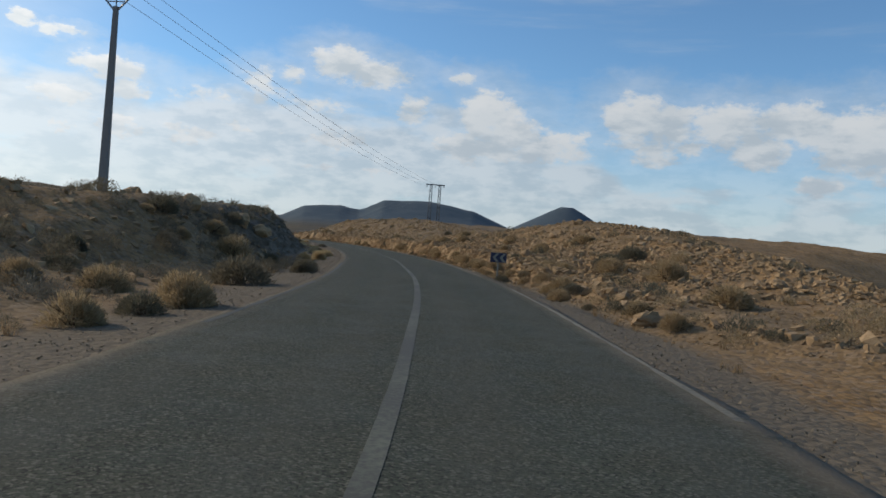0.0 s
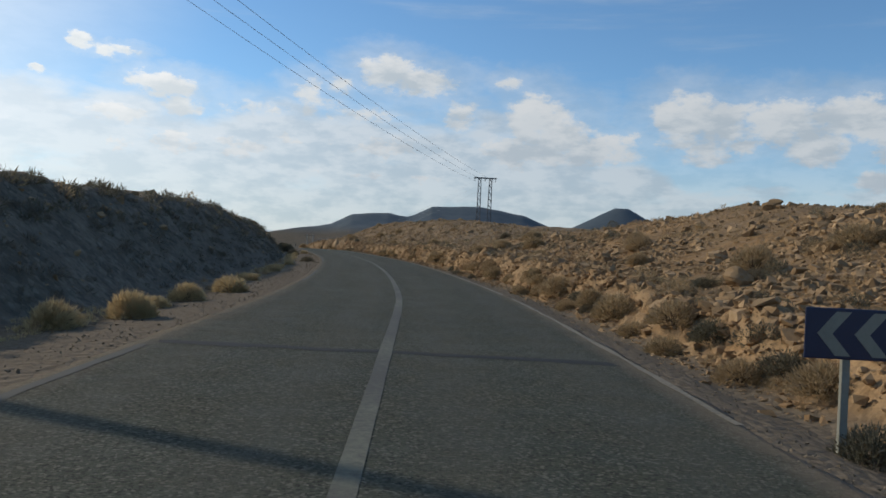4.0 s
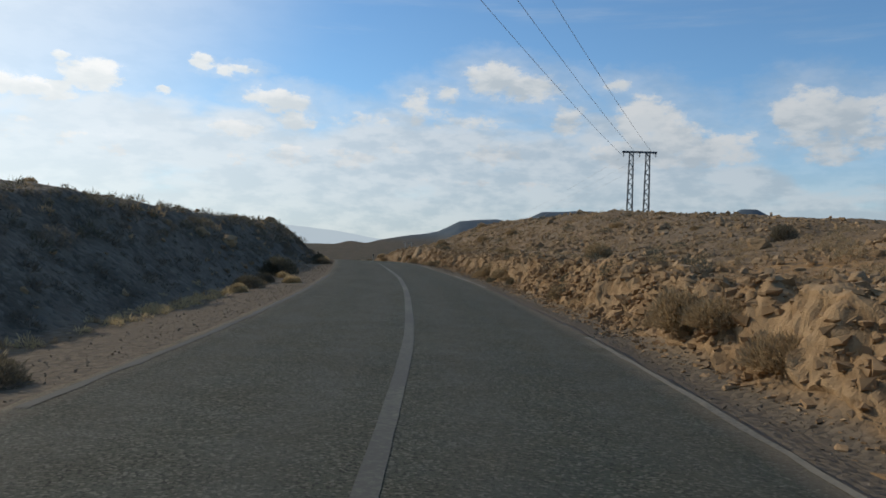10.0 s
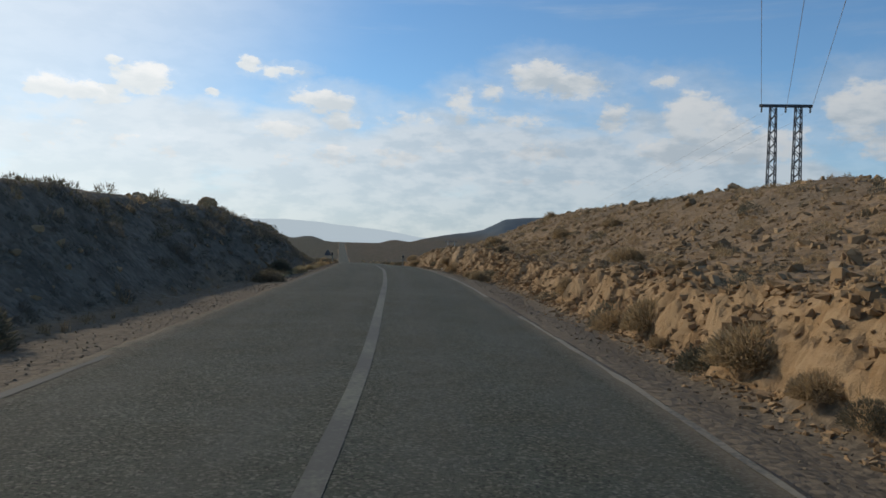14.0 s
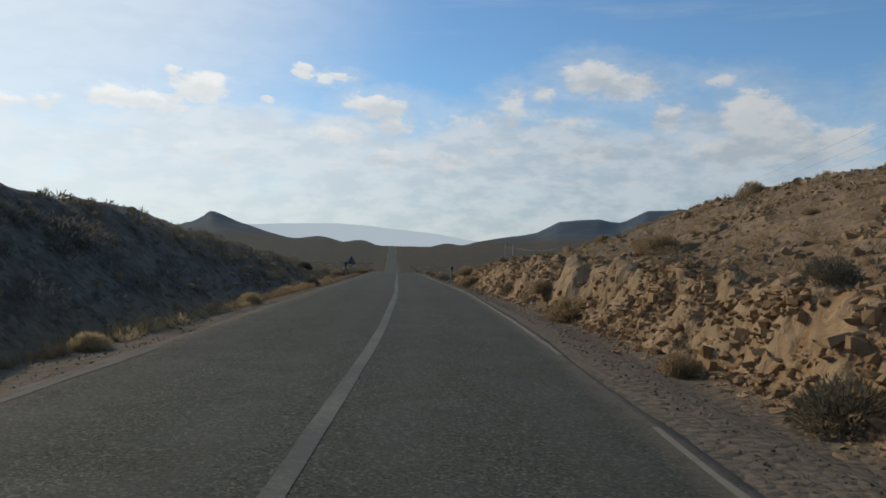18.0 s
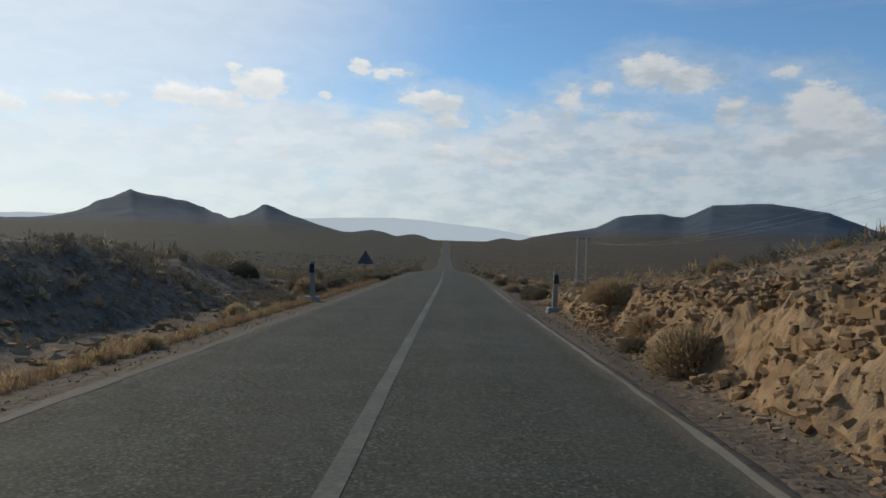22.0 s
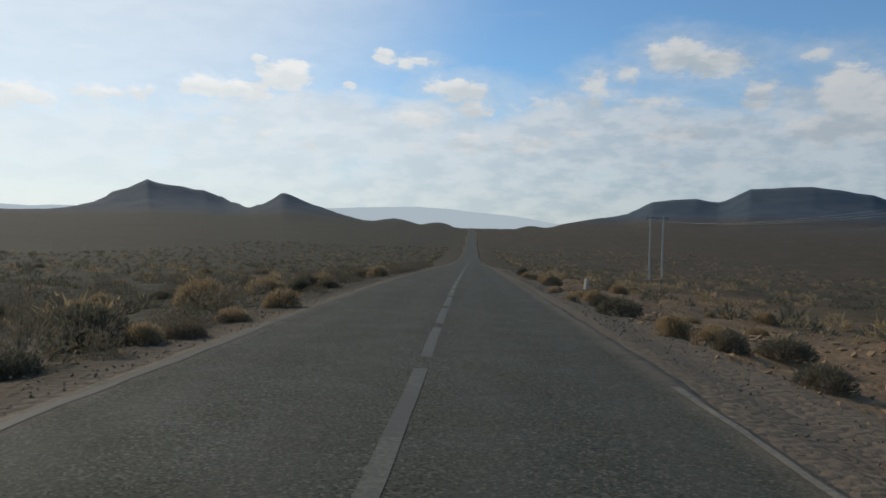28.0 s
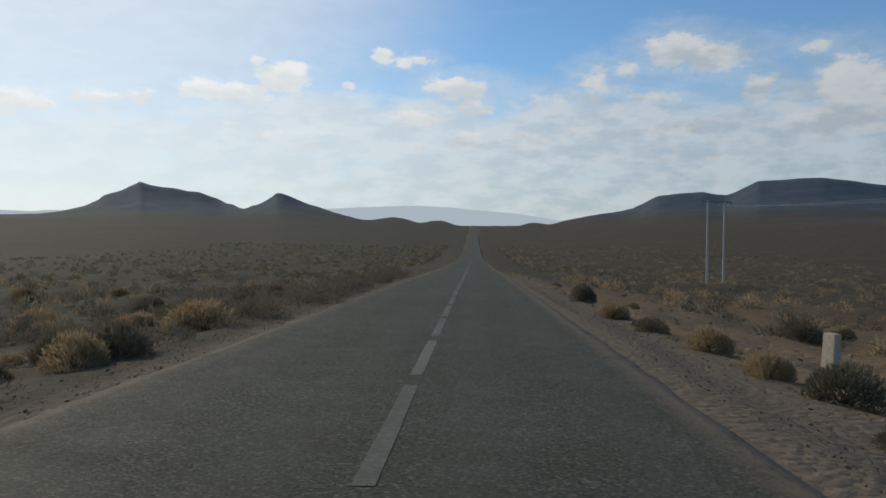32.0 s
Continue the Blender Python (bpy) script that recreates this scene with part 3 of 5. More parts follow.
def lie(x, y):
    """Height of the ground, and weights of gravel, cut face, plain and hill at each place."""
    x, y = np.asarray(x, float), np.asarray(y, float)
    cosine, _ = road_turn(y)
    d = (x - road_x(y)) * cosine
    z0 = road_z(y)
    side = np.abs(d)
    wob = fbm(x, y, 5.0, 3, 3)
    # right of the road
    foot, face, crest = FOOT_R(y), FACE_R(y), CREST_R(y)
    dr = d - foot - 0.5 * wob
    step = smooth(dr + 0.35 * fbm(x, y, 1.1, 3, 17), 0.0, 1.15)
    right = face * step + (crest - face) * smooth(dr, 0.9, 12.0) - 0.13 * np.exp(-((dr + 0.5) / 0.45) ** 2)
    cut = smooth(dr, -0.1, 0.4) * smooth(-dr, -2.5, -1.2) * smooth(face, 0.15, 0.7)
    right = right - 0.17 * np.clip(d - 14, 0, 24) * smooth(-y, 196, 212)
    # left of the road
    foot_l, crest_l, wide = FOOT_L(y), CREST_L(y), WIDE_L(y)
    dl = -d - foot_l - 0.6 * wob
    steep = smooth(y, -220, -209)
    left = crest_l * ((0.75 - 0.6 * steep) * smooth(dl, 0.0, wide) + 0.25 * (1 - steep) * smooth(dl, 0.0, wide * 0.55) + 0.85 * steep * np.clip(dl / wide, 0, 1))
    left = left + BACK_L(y) * np.clip(dl - wide, 0, 26) * smooth(crest_l, 0.6, 2.5)
    bank = np.where(d > 0, right, left)
    # natural unevenness
    off = smooth(side, 4.4, 7.5)
    rough = 0.20 * fbm(x, y, 1.6, 4, 11, 0.55) * off + 0.75 * fbm(x, y, 9.0, 3, 21) * smooth(side, 7, 16) + 0.42 * fbm(x, y, 0.9, 3, 31, 0.6) * np.maximum(cut, 0.2 * off)
    shoulder = -0.024 - 0.05 * np.clip(side - 3.4, 0, 1.6) + 0.03 * fbm(x, y, 0.8, 2, 51) * smooth(side, 3.5, 4.2)
    falls = smooth(y, -52, -18) * smooth(y, 400, 150) * np.where(d > 0, -0.17 * np.clip(side - 4.2, 0, 4.2) - 0.035 * np.clip(side - 9, 0, 45), -0.11 * np.clip(side - 4.3, 0, 5) - 0.02 * np.clip(side - 9, 0, 30))
    far = smooth(side, 55, 110)
    z = z0 + shoulder * (1 - far) + bank * (1 - far) * smooth(y, -420, -330) + rough * (0.4 + 0.6 * (1 - far)) + falls
    z = z + 1.2 * fbm(x, y, 60.0, 3, 61) * smooth(side, 30, 120) + hills(x, y) * smooth(side, 5, 40)
    bed = 1 - smooth(side, 2.55, 2.8)
    z = z * (1 - bed) + (z0 - 0.09) * bed
    rim = np.where(d < 0, 1.1 * smooth(y, -120, -80), 0.0)
    gravel = smooth(side, 2.5, 2.9) * (1 - smooth(side - 0.5 * wob + rim, 4.6, 5.6)) * (1 - 0.8 * smooth(y, 30, 110))
    plain = np.clip(smooth(y, 30, 110) * smooth(side, 3.0, 3.6) + smooth(y, -66, -10) * np.where(d < 0, smooth(side, 3.2, 4.0), 0.35 * smooth(side, 4.6, 8.0) + 0.65 * smooth(side, 9, 32)) + smooth(side, 40, 90), 0, 1)
    # weight of the haze-tinted hill colour
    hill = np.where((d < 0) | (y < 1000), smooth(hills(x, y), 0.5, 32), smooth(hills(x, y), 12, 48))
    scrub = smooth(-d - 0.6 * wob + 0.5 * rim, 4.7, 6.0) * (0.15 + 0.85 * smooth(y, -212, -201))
    scrub = np.maximum(scrub, 0.45 * smooth(dr + 0.8 * fbm(x, y, 4.0, 3, 71), 1.5, 2.6) * smooth(y, -165, -140)) * (1 - plain)
    return z, gravel, cut, plain, hill, scrub


def ground_z(x, y):
    return lie(x, y)[0]


def place(y, d):
    """World x of a place d metres to the right of the road's middle, at y."""
    return road_x(y) + d / road_turn(y)[0]


# ---------------------------------------------------------------- mesh helpers


def mesh_from(name, verts, faces, mat):
    """A mesh from arrays of places and of triangles or quads."""
    me = bpy.data.meshes.new(name)
    verts, faces = np.asarray(verts, np.float32), np.asarray(faces, np.int32)
    n, k = faces.shape
    me.vertices.add(len(verts))
    me.vertices.foreach_set("co", verts.ravel())
    me.loops.add(n * k)
    me.loops.foreach_set("vertex_index", faces.ravel())
    me.polygons.add(n)
    me.polygons.foreach_set("loop_start", np.arange(0, n * k, k, dtype=np.int32))
    me.update(calc_edges=True)
    me.shade_flat()
    me.materials.append(mat)
    return me


def attribute(me, name, values):
    me.attributes.new(name, "FLOAT", "POINT").data.foreach_set("value", np.asarray(values, np.float32))


def part(name, bm, mat, parent=None, label=""):
    """Links a bmesh as one mesh object under a thing or a part."""
    me = bpy.data.meshes.new(name)
    bm.to_mesh(me)
    bm.free()
    me.materials.append(mat)
    ob = new(name, me)
    ob.parent = parent
    return tagged(ob, label)


def thing(name, x, y, z, turn, label, category, group="", kind=""):
    ob = new(name)
    ob.empty_display_size = 0.2
    ob.matrix_world = pose(x, y, z, 0, 0, turn)
    return tagged(ob, label, category, group, kind)


def box(bm, size, centre, taper=1.0, bevel=0.0, turn=None):
    """A box, its top tapered, its edges bevelled."""
    made = bmesh.ops.create_cube(bm, size=1.0)["verts"]
    for v in made:
        k = taper if v.co.z > 0 else 1.0
        v.co = Vector((v.co.x * size[0] * k, v.co.y * size[1] * k, v.co.z * size[2]))
    if bevel:
        edges = {e for v in made for e in v.link_edges}
        out = bmesh.ops.bevel(bm, geom=list(edges), offset=bevel, segments=2, affect="EDGES", profile=0.6)
        made = list({v for f in out["faces"] for v in f.verts} | {v for v in made if v.is_valid})
    m = Matrix.Translation(centre) @ (turn or Matrix())
    bmesh.ops.transform(bm, matrix=m, verts=made)
    return made


def tube(bm, a, b, ra, rb=None, sides=8):
    """A tapered rod from a to b."""
    a, b = Vector(a), Vector(b)
    rb = ra if rb is None else rb
    axis = (b - a).to_track_quat("Z", "Y").to_matrix()
    rings = []
    for p, r in ((a, ra), (b, rb)):
        rings.append([bm.verts.new(p + axis @ Vector((r * math.cos(t), r * math.sin(t), 0))) for t in (2 * math.pi * i / sides for i in range(sides))])
    for i in range(sides):
        j = (i + 1) % sides
        bm.faces.new((rings[0][i], rings[0][j], rings[1][j], rings[1][i]))
    bm.faces.new(rings[1])
    bm.faces.new(rings[0][::-1])


# ---------------------------------------------------------------- the ground: one sheet to the horizon


def grid_faces(rows, cols, start=0):
    i, j = np.meshgrid(np.arange(rows - 1), np.arange(cols - 1), indexing="ij")
    a = start + i * cols + j
    return np.stack([a, a + 1, a + cols + 1, a + cols], -1).reshape(-1, 4)


def build_ground():
    us = [0.0]
    while us[-1] < 62:
        us.append(us[-1] + (0.24 if us[-1] < 13 else 0.24 + 0.035 * (us[-1] - 13)))
    us = np.array(us)
    us = np.r_[-us[:0:-1], us]
    ys = [-262.0]
    while ys[-1] < 150:
        ys.append(ys[-1] + (0.42 if ys[-1] < 10 else 0.42 + 0.02 * (ys[-1] - 10)))
    ys = np.array(ys)
    yy, uu = np.meshgrid(ys, us, indexing="ij")
    x1, y1 = (road_x(yy) + uu).ravel(), yy.ravel()
    near = lie(x1, y1)
    f1 = grid_faces(len(ys), len(us))
    # the rest in rings round the end of the walk
    rs = [45.0]
    while rs[-1] < 4850:
        rs.append(rs[-1] * 1.0165)
    rs = np.array(rs)
    an = np.radians(np.r_[np.arange(-62, 62, 0.2), np.arange(62, 298.01, 3.0)])
    rr, aa = np.meshgrid(rs, an, indexing="ij")
    x2, y2 = (-rr * np.sin(aa)).ravel(), (rr * np.cos(aa)).ravel()
    far = list(lie(x2, y2))
    u2 = x2 - road_x(y2)
    inside = smooth(62 - np.abs(u2), 1.5, 9) * smooth(y2, -260.5, -250) * smooth(-y2, -148, -138)
    far[0] = far[0] - 5.5 * inside - 0.02
    strip = (1 - smooth(np.abs(u2), 3.2, 6.0)) * smooth(y2, 130, 150)
    far[0] = far[0] - 0.25 * strip
    f2 = grid_faces(len(rs), len(an), len(x1))
    verts = np.c_[np.r_[x1, x2], np.r_[y1, y2], np.r_[near[0], far[0]]]
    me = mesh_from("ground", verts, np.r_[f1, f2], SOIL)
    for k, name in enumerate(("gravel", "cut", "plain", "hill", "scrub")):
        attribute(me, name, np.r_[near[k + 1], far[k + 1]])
    me.shade_smooth()
    return tagged(new("ground", me), "dry stony desert ground with cuttings, plain and far hills", "ground", kind="structure")


build_ground()

# ---------------------------------------------------------------- road and its paint


def build_road():
    ys = np.r_[np.arange(-262, 60, 0.5), np.arange(60, 240, 2.0), np.arange(240, 1100, 8.0)]
    ds = np.r_[-3.27, -3.25, np.arange(-3.1, 3.11, 0.31), 3.25, 3.27]
    yy, dd = np.meshgrid(ys, ds, indexing="ij")
    cosine, slope = road_turn(yy)
    ragged = 0.10 * fbm(yy, np.sign(dd) * 50 + 0 * yy, 1.3, 4, 77) + 0.12 * fbm(yy, np.sign(dd) * 90 + 0 * yy, 7.0, 2, 78)
    edge = smooth(np.abs(dd), 3.05, 3.25)
    dd2 = dd + np.sign(dd) * ragged * edge
    dd2 = np.where(dd > 0, dd2 * (EDGE_R(yy) + 0.13) / 3.25, dd2)
    x = road_x(yy) + dd2 * cosine
    y = yy - dd2 * cosine * slope
    z = road_z(y) - 0.012 * np.abs(dd) / 3 + 0.006 * fbm(x, y, 2.5, 2, 79)
    z = np.where(np.abs(dd) > 3.26, z - 0.05, z)
    me = mesh_from("road", np.c_[x.ravel(), y.ravel(), z.ravel()], grid_faces(len(ys), len(ds)), ASPHALT)
    wheel = np.exp(-((np.abs(dd) - 0.75) / 0.35) ** 2) + np.exp(-((np.abs(dd) - 2.35) / 0.35) ** 2)
    attribute(me, "wheel", wheel.ravel())
    attribute(me, "dust", (smooth(np.abs(dd), 2.75, 3.3) * np.where(dd < 0, 0.6, 1.0)).ravel())
    me.shade_smooth()
    return tagged(new("road", me), "worn grey asphalt country road with dusty edges", "road", kind="structure")


road = build_road()


def stripe(name, y0, y1, d, width, ragged=0.012):
    n = max(2, int((y1 - y0) / 0.5) + 1)
    ys = np.linspace(y0, y1, n)
    cosine, slope = road_turn(ys)
    rows = []
    for k in (-0.5, 0.5):
        dd = (EDGE_R(ys) if name == "edge_stripe" else d) + k * width + ragged * fbm(ys, ys * 0 + k * 9 + d, 0.6, 3, 91)
        py = ys - dd * cosine * slope
        px = road_x(ys) + dd * cosine
        rows.append(np.c_[px, py, road_z(py) - 0.012 * np.abs(dd) / 3 + 0.006 * fbm(px, py, 2.5, 2, 79) + 0.005])
    verts = np.stack(rows, 1).reshape(-1, 3)
    me = mesh_from(name, verts, grid_faces(n, 2), {"edge_stripe": PAINT_EDGE, "far_edge_stripe": PAINT_FAINT}.get(name, PAINT))
    ob = new(name, me)
    ob.parent = centre_line if name == "dash" or name == "solid_stripe" else edge_line
    return ob


centre_line = tagged(new("centre_line"), "worn whitish painted line along the middle of the road", "road marking", kind="structure")
edge_line = tagged(new("edge_line"), "faded broken white line along the edge of the asphalt", "road marking", kind="structure")
stripe("solid_stripe", -262, -23.8, 0.0, 0.17)
y0 = -22.8
while y0 < 160:
    stripe("dash", y0, y0 + 3.92, 0.0, 0.16)
    y0 += 4.72
for y0, y1 in ((-236, -217.5), (-209, -194), (-192.5, -163), (-148, -134), (-128, -112.7), (-107.6, -86), (-84.8, -62), (-56, -45), (-28.5, -24.5)):
    stripe("edge_stripe", y0, y1, 3.1, 0.09, 0.06)
for y0, y1 in ((-232, -221), (-219, -206), (-190, -181), (-170, -150), (-149, -141), (-122, -108), (-82, -70), (-69, -52), (-50, -38), (-30, -17)):
    stripe("far_edge_stripe", y0, y1, -3.08, 0.11, 0.06)



def build_tar_strip(y0, d0, d1, width):
    """A dark mended joint across the asphalt."""
    d = np.linspace(d0, d1, 24)
    rows = []
    for k in (-0.5, 0.5):
        cosine, slope = road_turn(y0 + 0 * d)
        py = y0 + k * width * (1 + 0.9 * fbm(d, d * 0 + k, 0.7, 3, 95)) - d * cosine * slope + 0.25 * fbm(d, d * 0, 2.0, 2, 96)
        px = road_x(y0) + d * cosine
        rows.append(np.c_[px, py, road_z(py) - 0.012 * np.abs(d) / 3 + 0.006 * fbm(px, py, 2.5, 2, 79) + 0.004])
    ob = new("tar_strip", mesh_from("tar_strip", np.stack(rows, 1).reshape(-1, 3), grid_faces(24, 2), TAR))
    ob.parent = road


build_tar_strip(-205.7, -3.0, 3.1, 0.30)

# ---------------------------------------------------------------- far range, a plain glowing backdrop with painted haze


def build_backdrop():
    m = bpy.data.materials.new("painted_haze")
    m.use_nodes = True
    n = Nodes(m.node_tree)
    # glows a flat pale blue-grey: haze is put into the emission colour
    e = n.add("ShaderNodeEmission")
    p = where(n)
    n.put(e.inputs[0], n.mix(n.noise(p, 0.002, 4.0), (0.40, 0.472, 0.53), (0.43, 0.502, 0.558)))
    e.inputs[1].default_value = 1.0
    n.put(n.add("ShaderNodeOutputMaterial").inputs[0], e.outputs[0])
    a = np.arange(-34, 40.01, 0.25)
    k = np.array([(-34, 0.9), (-20, 1.0), (-8, 1.1), (-6, 1.25), (-2.5, 1.8), (1.5, 2.08), (4, 2.2), (7, 2.05), (10, 1.95), (13, 1.85), (20, 1.6), (30, 1.45), (34, 1.55), (40, 1.2)])
    e_top = np.interp(a, k[:, 0], k[:, 1]) + 0.10 * fbm(a, a * 0, 2.5, 4, 200)
    r = 4750.0
    rows = []
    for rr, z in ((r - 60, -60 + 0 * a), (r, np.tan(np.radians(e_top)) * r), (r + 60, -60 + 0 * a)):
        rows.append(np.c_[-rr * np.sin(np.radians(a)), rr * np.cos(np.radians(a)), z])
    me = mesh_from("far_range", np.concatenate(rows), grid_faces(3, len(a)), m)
    return tagged(new("backdrop", me), "pale glowing mountain range with its haze painted in", "mountains", kind="structure")


build_backdrop()

# ---------------------------------------------------------------- poles and wires


def build_wire(a, b, sag, radius=0.011):
    bm = bmesh.new()
    n, sides, rings = 30, 5, []
    a, b = Vector(a), Vector(b)
    axis = (b - a).to_track_quat("Z", "Y").to_matrix()
    for i in range(n + 1):
        t = i / n
        p = a.lerp(b, t) - Vector((0, 0, sag * 4 * t * (1 - t)))
        rings.append([bm.verts.new(p + axis @ Vector((radius * math.cos(k), radius * math.sin(k), 0))) for k in (2 * math.pi * j / sides for j in range(sides))])
    for lo, hi in zip(rings, rings[1:]):
        for j in range(sides):
            k = (j + 1) % sides
            bm.faces.new((lo[j], lo[k], hi[k], hi[j]))
    ob = part("overhead_wire", bm, CABLE)
    return tagged(ob, "thin dark overhead wire slung between poles", "cable", "overhead wires")


def build_single_pole(x, y, height):
    z = float(ground_z(x, y)) - 0.1
    pole = thing("utility_pole", x, y, z, -28, "tall grey concrete utility pole with a forked head", "utility pole")
    bm = bmesh.new()
    box(bm, (0.42, 0.34, height), (0, 0, height / 2), 0.55, 0.02)
    part("shaft", bm, CONCRETE_DARK, pole)
    tips = []
    for sx in (-1, 1):
        bm = bmesh.new()
        tube(bm, (0.05 * sx, 0, height - 0.25), (1.15 * sx, 0, height + 0.95), 0.055, 0.045, 6)
        arm = part("arm", bm, STEEL, pole)
        bm = bmesh.new()
        tube(bm, (1.15 * sx, 0, height + 0.95), (1.15 * sx, 0, height + 1.22), 0.035, 0.05, 8)
        part("insulator", bm, GLASS_INS, arm)
        tips.append((1.15 * sx, 0, height + 1.22))
    bm = bmesh.new()
    tube(bm, (-0.5, 0, height + 0.25), (0.5, 0, height + 0.25), 0.03, 0.03, 6)
    part("brace", bm, STEEL, pole)
    bm = bmesh.new()
    tube(bm, (0, 0, height - 0.05), (0, 0, height + 1.2), 0.03, 0.045, 8)
    part("insulator", bm, GLASS_INS, pole)
    tips.insert(1, (0.12, 0, height + 1.2))
    return [pole.matrix_world @ Vector(t) for t in tips]


def build_pylon(x, y, top, turn):
    z = float(ground_z(x, y)) - 0.1
    h = top - z
    pylon = thing("power_pylon", x, y, z, turn, "two-legged grey lattice pylon with a crossbar on a stony ridge", "pylon")
    for sx in (-0.88, 0.88):
        wide = lambda k: 0.30 - 0.10 * k  # noqa: E731
        bm = bmesh.new()
        for ax, ay in ((-1, -1), (-1, 1), (1, -1), (1, 1)):
            a = (sx + ax * wide(0), ay * wide(0), 0)
            b = (sx + ax * wide(1), ay * wide(1), h)
            tube(bm, a, b, 0.055, 0.045, 4)
        leg = part("leg", bm, STEEL_DARK, pylon, "dull grey lattice leg")
        steps = 15
        for i in range(steps):
            k0, k1 = i / steps, (i + 1) / steps
            bm = bmesh.new()
            for ay in (-1, 1):
                flip = 1 if i % 2 else -1
                tube(bm, (sx - flip * wide(k0), ay * wide(k0), h * k0), (sx + flip * wide(k1), ay * wide(k1), h * k1), 0.032, 0.032, 4)
            for ax in (-1, 1):
                flip = 1 if i % 2 else -1
                tube(bm, (sx + ax * wide(k0), -flip * wide(k0), h * k0), (sx + ax * wide(k1), flip * wide(k1), h * k1), 0.032, 0.032, 4)
            part("brace", bm, STEEL_DARK, leg)
    bm = bmesh.new()
    box(bm, (3.7, 0.22, 0.20), (0, 0, h + 0.05), 1.0, 0.01)
    part("crossbar", bm, STEEL_DARK, pylon)
    tips = []
    for sx in (-1.7, 0, 1.7):
        bm = bmesh.new()
        for i in range(3):
            tube(bm, (sx, 0, h - 0.08 - 0.13 * i), (sx, 0, h - 0.19 - 0.13 * i), 0.09, 0.03, 8)
        part("insulator", bm, GLASS_INS, pylon)
        tips.append((sx, 0, h - 0.45))
    bpy.context.view_layer.update()
    return [pylon.matrix_world @ Vector(t) for t in tips]


def build_pole_pair(x, y, height, turn):
    z = float(ground_z(x, y)) - 0.15
    pair = thing("twin_pole", x, y, z, turn, "pair of pale round poles under one crossbar out on the plain", "utility pole")
    for sx in (-1.15, 1.15):
        bm = bmesh.new()
        tube(bm, (sx, 0, 0), (sx, 0, height), 0.2, 0.13, 12)
        part("shaft", bm, POLE, pair)
    bm = bmesh.new()
    box(bm, (4.2, 0.16, 0.16), (0, 0, height - 0.25), 1.0, 0.01)
    part("crossbar", bm, CONCRETE_DARK, pair)
    tips = []
    for sx in (-1.9, 0, 1.9):
        bm = bmesh.new()
        tube(bm, (sx, 0, height - 0.32), (sx, 0, height - 0.7), 0.07, 0.07, 8)
        part("insulator", bm, GLASS_INS, pair)
        tips.append((sx, 0, height - 0.7))
    bpy.context.view_layer.update()
    return [pair.matrix_world @ Vector(t) for t in tips]


tips_a = build_single_pole(-30.44, -199.2, 10.1)
tips_b = build_pylon(27.9, -96.7, 12.7, -15)
tips_c = build_pole_pair(33.0, 110.0, 12.0, 4)
for a, b in zip(tips_a, tips_b):
    build_wire(a, b, 1.0, 0.013)
for a, b in zip(tips_b, tips_c):
    build_wire(a, b, 4.5, 0.006)
for a, sx in zip(tips_a, (-2, 0, 2)):
    build_wire(a, (-75 + sx, -300, 12.0), 1.6)

# ---------------------------------------------------------------- signs, marker posts, boundary stone


def build_chevron(y, d):
    x = float(place(y, d))
    z = float(ground_z(x, y)) - 0.05
    sign = thing("chevron_sign", x, y, z, -20, "navy roadside curve sign with two white chevrons on a post", "road sign")
    bm = bmesh.new()
    box(bm, (0.07, 0.05, 0.9), (0, 0.03, 0.45), 1.0, 0.008)
    part("post", bm, WHITE, sign)
    bm = bmesh.new()
    box(bm, (0.74, 0.025, 0.44), (0, 0, 1.1), 1.0, 0.012)
    plate = part("plate", bm, NAVY, sign, "dark navy plate")
    for x0 in (-0.27, 0.05):
        bm = bmesh.new()
        w, h, t = 0.16, 0.19, 0.13
        pts = [(x0, 0), (x0 + w, h), (x0 + w + t, h), (x0 + t, 0), (x0 + w + t, -h), (x0 + w, -h)]
        front = [bm.verts.new((px, -0.017, 1.1 + pz)) for px, pz in pts]
        back = [bm.verts.new((px, -0.010, 1.1 + pz)) for px, pz in pts]
        for f in ((0, 1, 2, 3), (0, 3, 4, 5)):
            bm.faces.new([front[i] for i in f][::-1])
        for i in range(6):
            j = (i + 1) % 6
            bm.faces.new((front[i], front[j], back[j], back[i]))
        bmesh.ops.recalc_face_normals(bm, faces=bm.faces)
        part("chevron", bm, WHITE, plate, "white chevron")


def build_marker(y, d, lean):
    x = float(place(y, d))
    z = float(ground_z(x, y)) - 0.03
    post = thing("marker_post", x, y, z, 3, "white concrete roadside marker post with a black band on a plinth", "marker post", "roadside marker posts")
    bm = bmesh.new()
    box(bm, (0.56, 0.44, 0.20), (0, 0, 0.10), 0.86, 0.02)
    part("plinth", bm, CONCRETE, post)
    tilt = Matrix.Rotation(radians(lean), 4, "Y")
    bm = bmesh.new()
    box(bm, (0.165, 0.13, 1.2), (0, 0, 0.78), 0.92, 0.018, tilt)
    shaft = part("shaft", bm, WHITE, post)
    bm = bmesh.new()
    box(bm, (0.168, 0.142, 0.30), (0.012 * lean, 0, 1.14), 0.97, 0.01, tilt)
    part("black_band", bm, BLACK, shaft, "black band")


